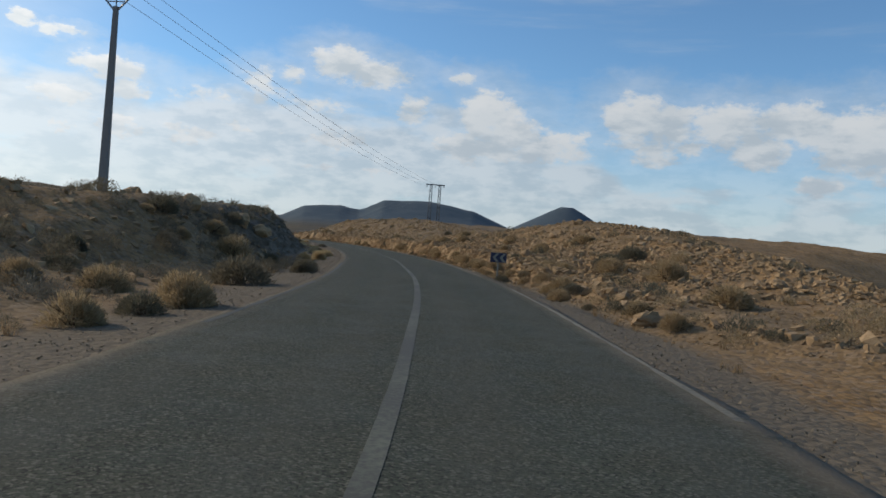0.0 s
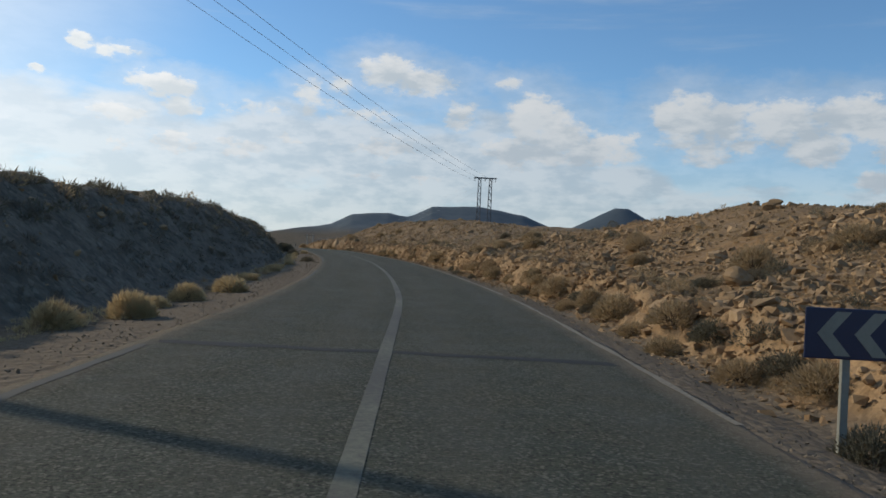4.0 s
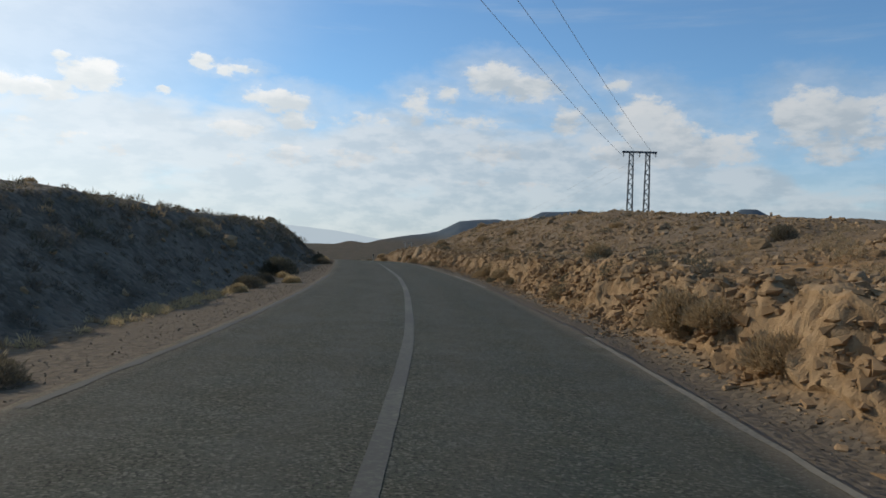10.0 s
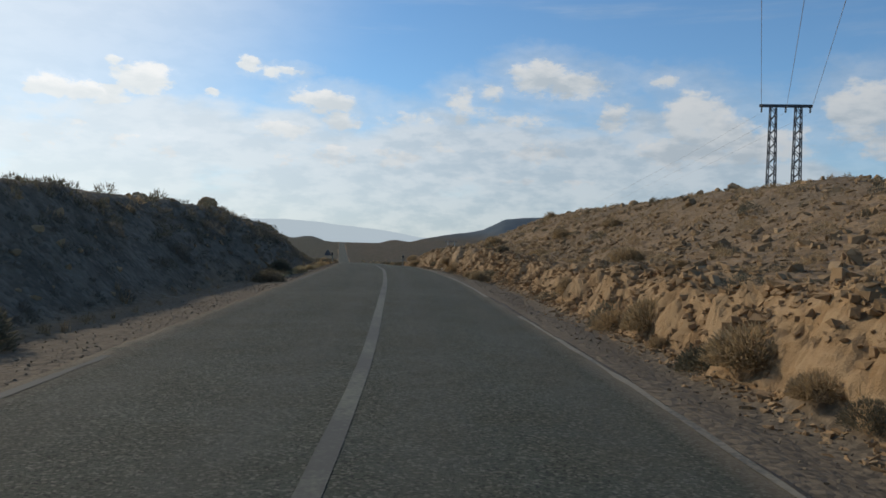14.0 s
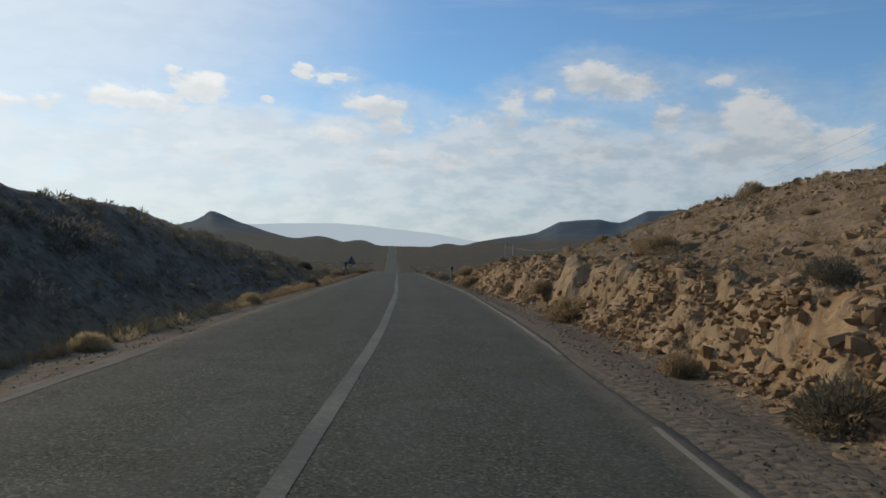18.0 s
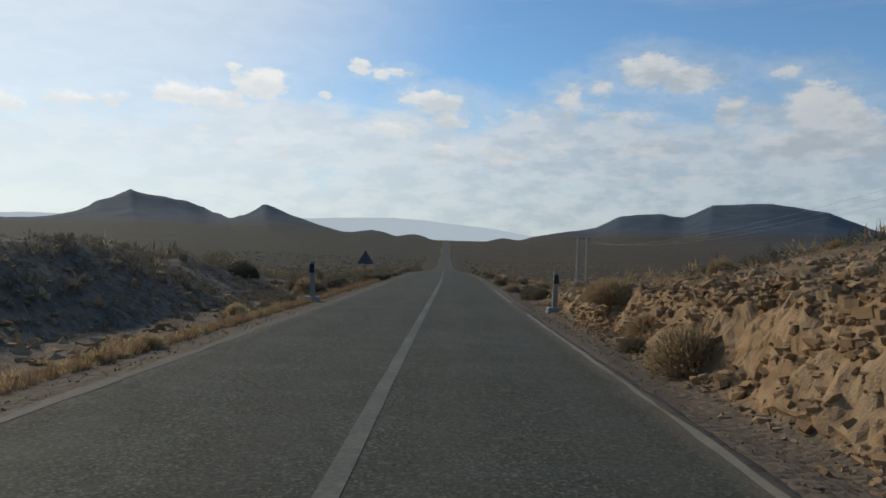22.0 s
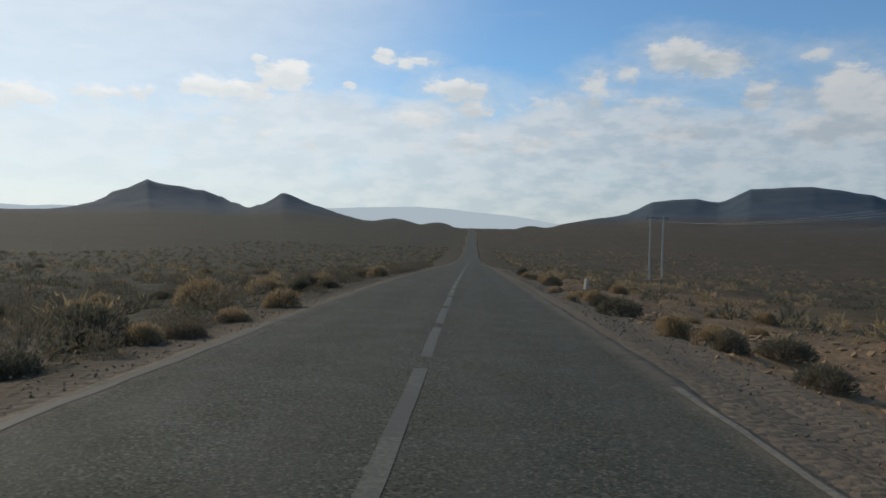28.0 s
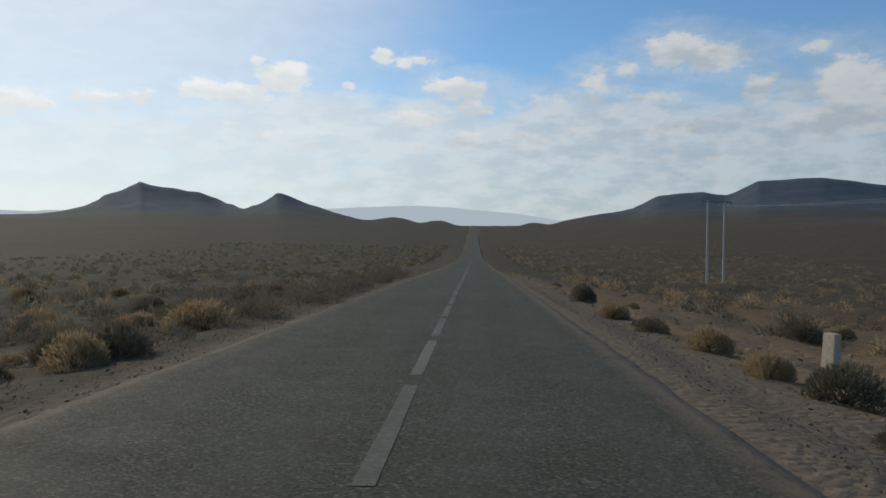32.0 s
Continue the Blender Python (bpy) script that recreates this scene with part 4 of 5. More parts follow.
def build_warning_sign(y, d):
    x = float(place(y, d))
    z = float(ground_z(x, y)) - 0.04
    sign = thing("warning_sign", x, y, z, 0, "triangular road sign seen from its dull back, on a thin post", "road sign")
    bm = bmesh.new()
    box(bm, (0.5, 0.4, 0.16), (0, 0, 0.08), 0.85, 0.02)
    part("plinth", bm, WHITE, sign)
    bm = bmesh.new()
    box(bm, (0.05, 0.05, 1.9), (0, 0.0, 1.05), 1.0, 0.006)
    part("post", bm, STEEL_DARK, sign)
    bm = bmesh.new()
    base, top, w, r = 1.15, 2.02, 0.5, 0.06
    outline = []
    for cx, cz, a0 in ((-w + r, base + r, 150), (w - r, base + r, 270), (0, top - r, 30)):
        for i in range(5):
            t = radians(a0 + i * 30)
            outline.append((cx + r * math.cos(t), cz + r * math.sin(t)))
    front = [bm.verts.new((px, 0.03, pz)) for px, pz in outline]
    back = [bm.verts.new((px, 0.05, pz)) for px, pz in outline]
    bm.faces.new(front)
    bm.faces.new(back[::-1])
    for i in range(len(front)):
        j = (i + 1) % len(front)
        bm.faces.new((front[i], front[j], back[j], back[i]))
    bmesh.ops.recalc_face_normals(bm, faces=bm.faces)
    part("plate", bm, STEEL_DARK, sign)
    for zz in (1.3, 1.62):
        bm = bmesh.new()
        box(bm, (0.42 if zz < 1.5 else 0.22, 0.02, 0.04), (0, 0.015, zz), 1.0, 0.004)
        part("bracket", bm, STEEL_DARK, sign)


def build_stone_post(y, d):
    x = float(place(y, d))
    z = float(ground_z(x, y)) - 0.08
    bm = bmesh.new()
    box(bm, (0.22, 0.32, 0.86), (0, 0, 0.43), 0.9, 0.025)
    for v in bm.verts:
        v.co += Vector((noise.noise(v.co * 3), noise.noise(v.co * 3 + Vector((5, 0, 0))), 0)) * 0.015
    post = part("boundary_stone", bm, STONE_POST)
    post.matrix_world = pose(x, y, z, 1, 2, 25)
    tagged(post, "weathered whitewashed boundary stone standing in the scrub", "boundary stone")


build_chevron(-210.6, 4.1)
build_marker(-58.7, 4.22, 1.0)
build_marker(-58.8, -3.92, -2.0)
build_warning_sign(-33.3, -5.0)
build_stone_post(16.7, 7.9)

# ---------------------------------------------------------------- stones


def hull_rock(seed, flat=0.7, points=15):
    r = np.random.default_rng(seed)
    bm = bmesh.new()
    for _ in range(points):
        v = r.normal(size=3)
        v /= np.linalg.norm(v)
        v *= r.uniform(0.8, 1.05)
        bm.verts.new((v[0], v[1] * r.uniform(0.75, 1), v[2] * flat))
    out = bmesh.ops.convex_hull(bm, input=bm.verts)
    bmesh.ops.delete(bm, geom=[g for g in out["geom_interior"] if isinstance(g, bmesh.types.BMVert)], context="VERTS")
    bmesh.ops.triangulate(bm, faces=bm.faces)
    bm.verts.index_update()
    verts = np.array([v.co[:] for v in bm.verts])
    faces = np.array([[v.index for v in f.verts] for f in bm.faces])
    bm.free()
    return verts, faces


def block_rock(seed, flat):
    """A squarish broken block."""
    r = np.random.default_rng(seed)
    c = np.array([(a, b, d) for a in (-1, 1) for b in (-1, 1) for d in (-1, 1)], float) * (1.0, 0.8, flat)
    c = c * r.uniform(0.62, 1.05, (8, 3)) * 0.8 + r.normal(0, 0.15, (8, 3))
    bm = bmesh.new()
    for v in c:
        bm.verts.new(v)
    bmesh.ops.convex_hull(bm, input=bm.verts)
    bmesh.ops.triangulate(bm, faces=bm.faces)
    bm.verts.index_update()
    verts = np.array([v.co[:] for v in bm.verts])
    faces = np.array([[v.index for v in f.verts] for f in bm.faces])
    bm.free()
    return verts, faces


BLOCKS = [block_rock(600 + i, 0.42 + 0.06 * i) for i in range(8)]
ROCKS = [hull_rock(300 + i, 0.5 + 0.05 * i, 8 + i % 3) for i in range(8)]
PEBBLES = [hull_rock(400 + i, 0.6, 7) for i in range(5)]


def scatter(name, shapes, x, y, z, size, mat, label, category, tilt=0.5, seed=1):
    """Many small pieces as one object of loose stuff."""
    r = np.random.default_rng(seed)
    all_v, all_f, start = [], [], 0
    which = r.integers(0, len(shapes), len(x))
    for s, (v0, f0) in enumerate(shapes):
        m = which == s
        n = int(m.sum())
        if not n:
            continue
        a, b = r.uniform(0, 2 * np.pi, n), r.normal(0, tilt, n)
        ca, sa, cb, sb = np.cos(a), np.sin(a), np.cos(b), np.sin(b)
        st = size[m][:, None] * r.uniform(0.65, 1.25, (n, 3))
        v = v0[None] * st[:, None]
        vx = v[..., 0] * cb[:, None] + v[..., 2] * sb[:, None]
        vz = -v[..., 0] * sb[:, None] + v[..., 2] * cb[:, None]
        wx = vx * ca[:, None] - v[..., 1] * sa[:, None] + x[m][:, None]
        wy = vx * sa[:, None] + v[..., 1] * ca[:, None] + y[m][:, None]
        all_v.append(np.stack([wx, wy, vz + z[m][:, None]], -1).reshape(-1, 3))
        f = f0[None] + (start + np.arange(n) * len(v0))[:, None, None]
        all_f.append(f.reshape(-1, 3))
        start += n * len(v0)
    me = mesh_from(name, np.concatenate(all_v), np.concatenate(all_f), mat)
    return tagged(new(name, me), label, category, kind="stuff")


def heavy(r, n, lo, hi, power=2.2):
    """Sizes with many small and few large."""
    return lo + (hi - lo) * r.uniform(0, 1, n) ** power


def build_stones():
    r = np.random.default_rng(21)
    # right slope above the cutting
    y = np.r_[r.uniform(-238, -27, 50000), r.uniform(-236, -170, 18000)]
    d = FOOT_R(y) + 0.8 + 16 * r.uniform(0, 1, len(y)) ** 1.3
    keep = (fbm(place(y, d), y, 3.0, 3, 130) + r.uniform(-0.22, 0.22, len(y)) > -0.04 + 0.1 * (smooth(y, -128, -118) * smooth(-y, 84, 94))) & (CREST_R(y) > 0.4)
    y, d = y[keep], d[keep]
    x, s = place(y, d), heavy(r, len(y), 0.035, 0.19, 2.8)
    scatter("slope_stones", ROCKS[:4] + BLOCKS[:5], x, y, ground_z(x, y) + 0.1 * s, s, ROCK, "angular limestone rubble strewn over the slope", "stones", seed=2)
    y = r.uniform(-240, -40, 36000)
    d = FOOT_R(y) - 0.3 + 13 * r.uniform(0, 1, len(y)) ** 1.5
    x, s = place(y, d), heavy(r, len(y), 0.018, 0.085, 2.0)
    scatter("slope_grit", PEBBLES, x, y, ground_z(x, y) + 0.15 * s, s, ROCK, "small sharp chippings covering the reddish slope", "stones", seed=12)
    # rocks of the first slope
    y = np.r_[r.uniform(-240, -196, 5200), r.uniform(-196, -60, 3000)]
    d = FOOT_R(y) + np.where(y < -196, 0.5, 2.2) + 14 * r.uniform(0, 1, len(y)) ** 1.25
    keep = fbm(place(y, d), y, 4.0, 3, 135) + r.uniform(-0.2, 0.2, len(y)) > -0.02
    y, d = y[keep], d[keep]
    x, s = place(y, d), heavy(r, len(y), 0.06, 0.23, 2.4)
    scatter("slope_rocks", ROCKS[2:] + BLOCKS[3:], x, y, ground_z(x, y) + 0.12 * s, s, ROCK, "tan limestone rocks heaped over the slope", "stones", 0.4, seed=18)
    # cut face: broken beds
    y = r.uniform(-215, -52, 9000)
    d = FOOT_R(y) + np.where(r.uniform(0, 1, len(y)) < 0.6, r.normal(0.0, 0.28, len(y)), r.normal(1.5, 0.5, len(y)))
    keep = FACE_R(y) > r.uniform(0.0, 0.8, len(y))
    y, d = y[keep], d[keep]
    x, s = place(y, d), heavy(r, len(y), 0.03, 0.14, 2.8)
    scatter("cutting_rubble", BLOCKS[:4] + ROCKS[:4], x, y, ground_z(x, y) - 0.15 * s, s, ROCK_CUT, "broken ochre rock of the road cutting", "rock face", 0.35, seed=3)
    y = r.uniform(-213, -56, 36000)
    k = r.uniform(0, 1, len(y))
    d = FOOT_R(y) + 0.05 + 1.7 * k
    keep = (FACE_R(y) > r.uniform(0.4, 1.2, len(y))) & (fbm(y, k * 2.5, 1.1, 3, 140) + r.uniform(-0.2, 0.2, len(y)) > -0.12)
    y, d = y[keep], d[keep]
    x, s = place(y, d), heavy(r, len(y), 0.03, 0.145, 2.0)
    scatter("cutting_blocks", BLOCKS[2:6] + ROCKS[:5], x - 0.08, y, ground_z(x, y) + 0.03, s, ROCK_CUT, "angular blocks standing out of the cutting's face", "rock face", 0.22, seed=13)
    # left slopes
    y = r.uniform(-88, -38, 900)
    d = -4.6 - 3.2 * r.uniform(0, 1, len(y)) ** 1.2
    x, s = place(y, d), heavy(r, len(y), 0.04, 0.22, 2.6)
    scatter("ditch_stones", ROCKS[:4] + BLOCKS[:3], x, y, ground_z(x, y) + 0.1 * s, s, ROCK, "dusty stones in the roadside ditch", "stones", seed=16)
    y = np.r_[r.uniform(-245, -206, 4200), r.uniform(-206, -46, 1200)]
    d = -FOOT_L(y) - 0.2 - np.where(y < -206, 22, 11) * r.uniform(0, 1, len(y)) ** 1.15
    x, s = place(y, d), heavy(r, len(y), 0.05, 0.28, 2.8)
    scatter("bank_stones", ROCKS, x, y, ground_z(x, y) + 0.1 * s, s, ROCK, "weathered stones on the shaded roadside bank", "stones", seed=4)
    # plain at the end
    y = r.uniform(-55, 110, 5500)
    d = r.choice((-1, 1), len(y)) * (4.6 + 34 * r.uniform(0, 1, len(y)) ** 1.4)
    x, s = place(y, d), heavy(r, len(y), 0.03, 0.16, 2.5)
    scatter("plain_stones", ROCKS, x, y, ground_z(x, y) + 0.1 * s, s, ROCK, "small stones scattered over the dry plain", "stones", seed=5)
    y = np.r_[r.uniform(-30, 8, 1500), r.normal(-12.5, 3.0, 700), r.uniform(-54, -28, 2600)]
    d = np.r_[5.0 + 9 * r.uniform(0, 1, 1500) ** 1.3, 5.4 + np.abs(r.normal(0, 1.6, 700)), 5.6 + 10 * r.uniform(0, 1, 2600) ** 1.2]
    x, s = place(y, d), heavy(r, len(y), 0.03, 0.13, 2.6)
    scatter("verge_rubble", ROCKS[:4] + BLOCKS[:3], x, y, ground_z(x, y) + 0.1 * s, s, ROCK, "tan rubble beside the straight road", "stones", seed=15)
    # gravel of both shoulders
    y = r.uniform(-246, 40, 40000)
    d = r.choice((-1, 1), len(y)) * (3.3 + np.abs(r.normal(0, 0.85, len(y))))
    x, s = place(y, d), heavy(r, len(y), 0.008, 0.030, 2.4)
    scatter("shoulder_gravel", PEBBLES, x, y, np.maximum(ground_z(x, y), road_z(y) - 0.03) + 0.3 * s, s, GRAVEL, "loose grey-brown gravel on the road shoulders", "gravel", seed=6)


build_stones()


def build_boulders():
    r = np.random.default_rng(33)
    spots = [(-227.6, 5.5, 0.44), (-209.4, -9.2, 0.5), (-205.0, -8.0, 0.6), (-203.0, -7.2, 0.5)]
    for _ in range(60):
        y = r.uniform(-236, -50)
        spots.append((y, float(FOOT_R(y)) + 1.2 + 11 * r.uniform() ** 1.2, float(heavy(r, 1, 0.2, 0.45)[0])))
    for _ in range(45):
        y = r.uniform(-240, -70)
        spots.append((y, -float(FOOT_L(y)) - 1.0 - 14 * r.uniform(), float(heavy(r, 1, 0.24, 0.55)[0])))
    shapes = []
    ball = bmesh.new()
    bmesh.ops.create_icosphere(ball, subdivisions=3, radius=1.0)
    ball.verts.index_update()
    way = np.array([v.co[:] for v in ball.verts])
    tri = np.array([[v.index for v in f.verts] for f in ball.faces])
    ball.free()
    for i in range(9):
        q = np.random.default_rng(520 + i)
        face = q.normal(size=(13, 3))
        face /= np.linalg.norm(face, axis=1)[:, None]
        far = q.uniform(0.62, 0.95, 13)
        rad = np.min(far / np.maximum(way @ face.T, 0.35), axis=1)
        rad = np.minimum(rad, 1.05) * (1 + 0.30 * fbm(way[:, 0] + 2 * way[:, 2], way[:, 1] + 7 * i - way[:, 2], 0.45, 4, 530, 0.6))
        shapes.append(mesh_from("boulder", way * rad[:, None] * (1, 0.9, 0.78), tri, ROCK))
    for i, (y, d, s) in enumerate(spots):
        x = float(place(y, d))
        b = new("boulder", shapes[i % 9])
        b.matrix_world = pose(x, y, float(ground_z(x, y)) + 0.28 * s, r.uniform(-12, 12), r.uniform(-12, 12), r.uniform(0, 360))
        b.scale = (s, s * float(r.uniform(0.7, 1)), s * float(r.uniform(0.75, 1.05)))
        tagged(b, "tan weathered limestone boulder lying on the stony slope", "boulder", "boulders on the slopes")


build_boulders()


def cells(x, y, wide, high, seed):
    """A random level for each crooked cell of a broken surface, and how near its edge is."""
    u, v = x / wide, y / high
    i0, j0 = np.floor(u), np.floor(v)
    best, second, level = np.full(u.shape, 9.0), np.full(u.shape, 9.0), np.zeros(u.shape)
    for a in (-1, 0, 1):
        for b in (-1, 0, 1):
            i, j = i0 + a, j0 + b
            q = np.hypot(i + 0.15 + 0.7 * hash2(i, j, seed) - u, j + 0.15 + 0.7 * hash2(i, j, seed + 1) - v)
            closer = q < best
            second = np.where(closer, best, np.minimum(second, q))
            level = np.where(closer, hash2(i, j, seed + 2), level)
            best = np.where(closer, q, best)
    return level, second - best


def build_face():
    """The broken rock of the right cutting, in steps along its joints."""
    ys, ks = np.arange(-214, -50, 0.055), np.linspace(0, 1, 38)
    yy, kk = np.meshgrid(ys, ks, indexing="ij")
    d = FOOT_R(yy) - 0.05 + 1.75 * kk + 0.3 * fbm(yy, kk, 3.0, 3, 311)
    x = place(yy, d)
    face = FACE_R(yy)
    z = ground_z(x, yy)
    warp = 0.25 * fbm(yy, kk * 2, 0.8, 3, 321)
    up = kk * 1.9
    big, edge1 = cells(yy + warp, up + 0.35 * warp, 1.9, 0.27, 330)
    mid, edge2 = cells(yy + 0.6 * warp, up + 0.2 * warp, 0.75, 0.15, 340)
    small, edge3 = cells(yy + 0.3 * warp, up - 0.2 * warp, 0.30, 0.10, 345)
    crack = 0.09 * np.exp(-edge1 / 0.05) + 0.05 * np.exp(-edge2 / 0.06) + 0.02 * np.exp(-edge3 / 0.08)
    out = 0.09 * big + 0.07 * mid + 0.045 * small - 0.5 * crack + 0.03 * fbm(yy, up, 0.16, 3, 350, 0.7) + 0.12 * fbm(yy, up, 1.6, 3, 351)
    strong = smooth(face, 0.35, 0.9) * (0.75 + 0.25 * smooth(fbm(yy, up, 2.2, 3, 361), -0.4, 0.0))
    hem = smooth(kk + 0.06 * fbm(yy, yy * 0, 1.0, 3, 362), 0.0, 0.10) * smooth(1 - kk + 0.25 * fbm(yy, yy * 0, 1.4, 3, 363), 0.0, 0.25)
    lift = (out + 0.02) * hem * strong - 0.16 * (1 - hem * strong)
    cosine, slope = road_turn(yy)
    px = x - 0.75 * lift * cosine
    py = yy + 0.75 * lift * cosine * slope
    pz = z + 0.2 * lift
    me = mesh_from("rock_cutting", np.c_[px.ravel(), py.ravel(), pz.ravel()], grid_faces(len(ys), len(ks)), ROCK_FACE)
    attribute(me, "pale", (smooth(yy, -126, -104) * smooth(-yy, 66, 84)).ravel())
    attribute(me, "block", (0.5 * mid + 0.5 * small).ravel())
    attribute(me, "crack", np.clip(crack / 0.08, 0, 1).ravel())
    cutting = tagged(new("rock_cutting", me), "jointed ochre rock face of the road cutting", "rock face", kind="structure")
    # the loose rocks of the nearest stretch, one by one
    r = np.random.default_rng(371)
    shapes = [mesh_from("rock", v, f, ROCK_CUT) for v, f in BLOCKS[2:7] + ROCKS[1:5]]
    for i in range(280):
        y, k = float(r.uniform(-116, -62)), float(r.uniform(0.0, 1.0) ** 0.8)
        x = float(place(y, FOOT_R(y) + 0.1 + 1.75 * k))
        size = float(heavy(r, 1, 0.07, 0.19, 1.6)[0])
        rock = new("rock", shapes[i % 9])
        rock.matrix_world = pose(x - 0.06, y, float(ground_z(x, y)) + 0.05, r.uniform(-20, 20), r.uniform(-20, 20), r.uniform(0, 360))
        rock.scale = (size, size * float(r.uniform(0.7, 1.2)), size * float(r.uniform(0.7, 1.1)))
        rock.parent = cutting


build_face()

# ---------------------------------------------------------------- scrub


def bush_leaves(seed, count, spiky, fine=1.0):
    """Leaf blades of a low dome of scrub, about one metre in radius."""
    r = np.random.default_rng(seed)
    lumps = r.normal(size=(16, 3))
    lumps[:, 2] = np.abs(lumps[:, 2]) * 0.8 + 0.1
    lumps /= np.linalg.norm(lumps, axis=1)[:, None]
    reach = r.uniform(0.78, 1.05, 16)
    pick = r.integers(0, 16, count)
    way = lumps[pick] + r.normal(0, 0.42, (count, 3))
    way[:, 2] = np.abs(way[:, 2]) + 0.02
    way /= np.linalg.norm(way, axis=1)[:, None]
    rad = reach[pick] * (1 - 0.5 * r.uniform(0, 1, count) ** 2.2)
    mid = way * rad[:, None] * (1.0, 1.0, 0.95)
    grow = way + r.normal(0, 0.33, (count, 3)) + (0, 0, 0.3)
    grow /= np.linalg.norm(grow, axis=1)[:, None]
    side = np.cross(grow, r.normal(size=(count, 3)))
    side /= np.linalg.norm(side, axis=1)[:, None] + 1e-9
    long, wide = r.uniform(0.04, 0.115, count) * spiky * fine, r.uniform(0.018, 0.036, count) * fine
    a = mid - grow * long[:, None] * 0.5 - side * wide[:, None]
    b = mid - grow * long[:, None] * 0.5 + side * wide[:, None]
    c = mid + grow * long[:, None]
    v = np.stack([a, b, c], 1).reshape(-1, 3)
    v[:, 2] = np.maximum(v[:, 2], 0.0)
    return v, np.arange(count * 3).reshape(-1, 3)


def bush_twigs(seed):
    r = np.random.default_rng(seed)
    bm = bmesh.new()
    for _ in range(16):
        a = r.uniform(0, 2 * math.pi)
        up = r.uniform(0.25, 0.8)
        tip = Vector((math.cos(a) * r.uniform(0.4, 0.85), math.sin(a) * r.uniform(0.4, 0.85), up * 0.85))
        mid = tip * 0.5 + Vector((0, 0, 0.1))
        tube(bm, (0, 0, -0.05), mid, 0.028, 0.018, 4)
        tube(bm, mid, tip, 0.018, 0.006, 4)
    me = bpy.data.meshes.new("twig_frame")
    bm.to_mesh(me)
    bm.free()
    me.materials.append(TWIG)
    return me


LEAVES = {}
for kind_name, mat, spiky in (("green", LEAF_GREEN, 1.4), ("dry", LEAF_DRY, 1.8), ("straw", STRAW, 2.6)):
    LEAVES[kind_name] = [mesh_from("foliage", *bush_leaves(700 + i + {"green": 0, "dry": 50, "straw": 80}[kind_name], 3200, spiky, 0.74), mat) for i in range(4)]
TWIGS = [bush_twigs(800 + i) for i in range(3)]
BUSH_LABEL = {"green": "low grey-green desert shrub rooted in stony ground", "dry": "dry straw-brown desert shrub rooted in stony ground", "straw": "pale yellow clump of dry grass beside the road"}


def build_bush(y, d, size, sort, r):
    x = float(place(y, d))
    z = float(ground_z(x, y))
    top = thing("shrub", x, y, z - 0.04, float(r.uniform(0, 360)), BUSH_LABEL[sort], "shrub", "roadside shrubs")
    s = size * r.uniform(0.9, 1.1)
    top.scale = (s, s * float(r.uniform(0.8, 1.1)), s * float(r.uniform(0.8, 1.15)))
    for name, me in (("foliage", LEAVES[sort][int(r.integers(0, 4))]), ("twig_frame", TWIGS[int(r.integers(0, 3))])):
        ob = new(name, me)
        ob.parent = top


# the shrubs that stand out, stretch by stretch: y, metres to the right of the road's middle, radius, green or dry
SHRUBS_A = [(-231, -4.7, 0.51, "d"), (-229.5, -4.4, 0.48, "g"), (-228, -4.2, 0.64, "d"), (-226.1, 8.5, 0.65, "d"), (-225.6, 5.9, 0.46, "d"), (-225.5, -7.9, 0.5, "d"), 
    (-222.1, -8.7, 0.52, "g"), (-221.6, -4.7, 0.8, "g"), (-219.5, 5.5, 0.44, "g"), (-219.5, 9.2, 0.8, "d"), (-217.9, 5.4, 0.59, "d"), (-215.4, 8.2, 0.8, "d"), 
    (-214.8, -4.1, 0.53, "g"), (-214.3, 5.5, 0.47, "d"), (-213.6, -5.6, 0.46, "g"), (-213.5, -4, 0.54, "g"), (-213.5, 6.6, 0.54, "d"), (-213.2, 8.9, 0.79, "g"), 
    (-213, -9.3, 0.74, "g"), (-212.2, -7, 0.8, "d"), (-211.7, 10.7, 0.76, "g"), (-211.3, 5.3, 0.45, "d"), (-208.7, 7.1, 0.39, "d"), (-208.6, 5.2, 0.44, "d")]
SHRUBS_B = [(-207.5, 5.3, 0.51, "g"), (-204.9, 5.3, 0.37, "g"), (-203.3, 5.2, 0.58, "d"), (-202.7, -5.1, 0.42, "d"), (-201.4, -4.5, 0.47, "d"), (-201.1, 8.1, 0.45, "g"), 
    (-200.2, 7.2, 0.37, "g"), (-200.2, 11.7, 0.8, "d"), (-200, 5, 0.78, "d"), (-199.3, -4.8, 0.37, "d"), (-199.1, 9.1, 0.65, "d"), (-197.6, -4.7, 0.42, "d"), 
    (-197.5, 5.1, 0.57, "d"), (-195.2, 5.3, 0.41, "g"), (-194.6, -4.4, 0.56, "d"), (-193.2, 5.2, 0.62, "d"), (-192.6, 8.2, 0.43, "d"), (-192.3, 5.2, 0.56, "d"), 
    (-189.9, 5.4, 0.57, "d"), (-189.1, -4.7, 0.36, "d"), (-189, 5.3, 0.64, "d"), (-188.7, -5, 0.34, "d"), (-188, 9.9, 0.61, "d"), (-185.9, 5, 0.39, "d")]
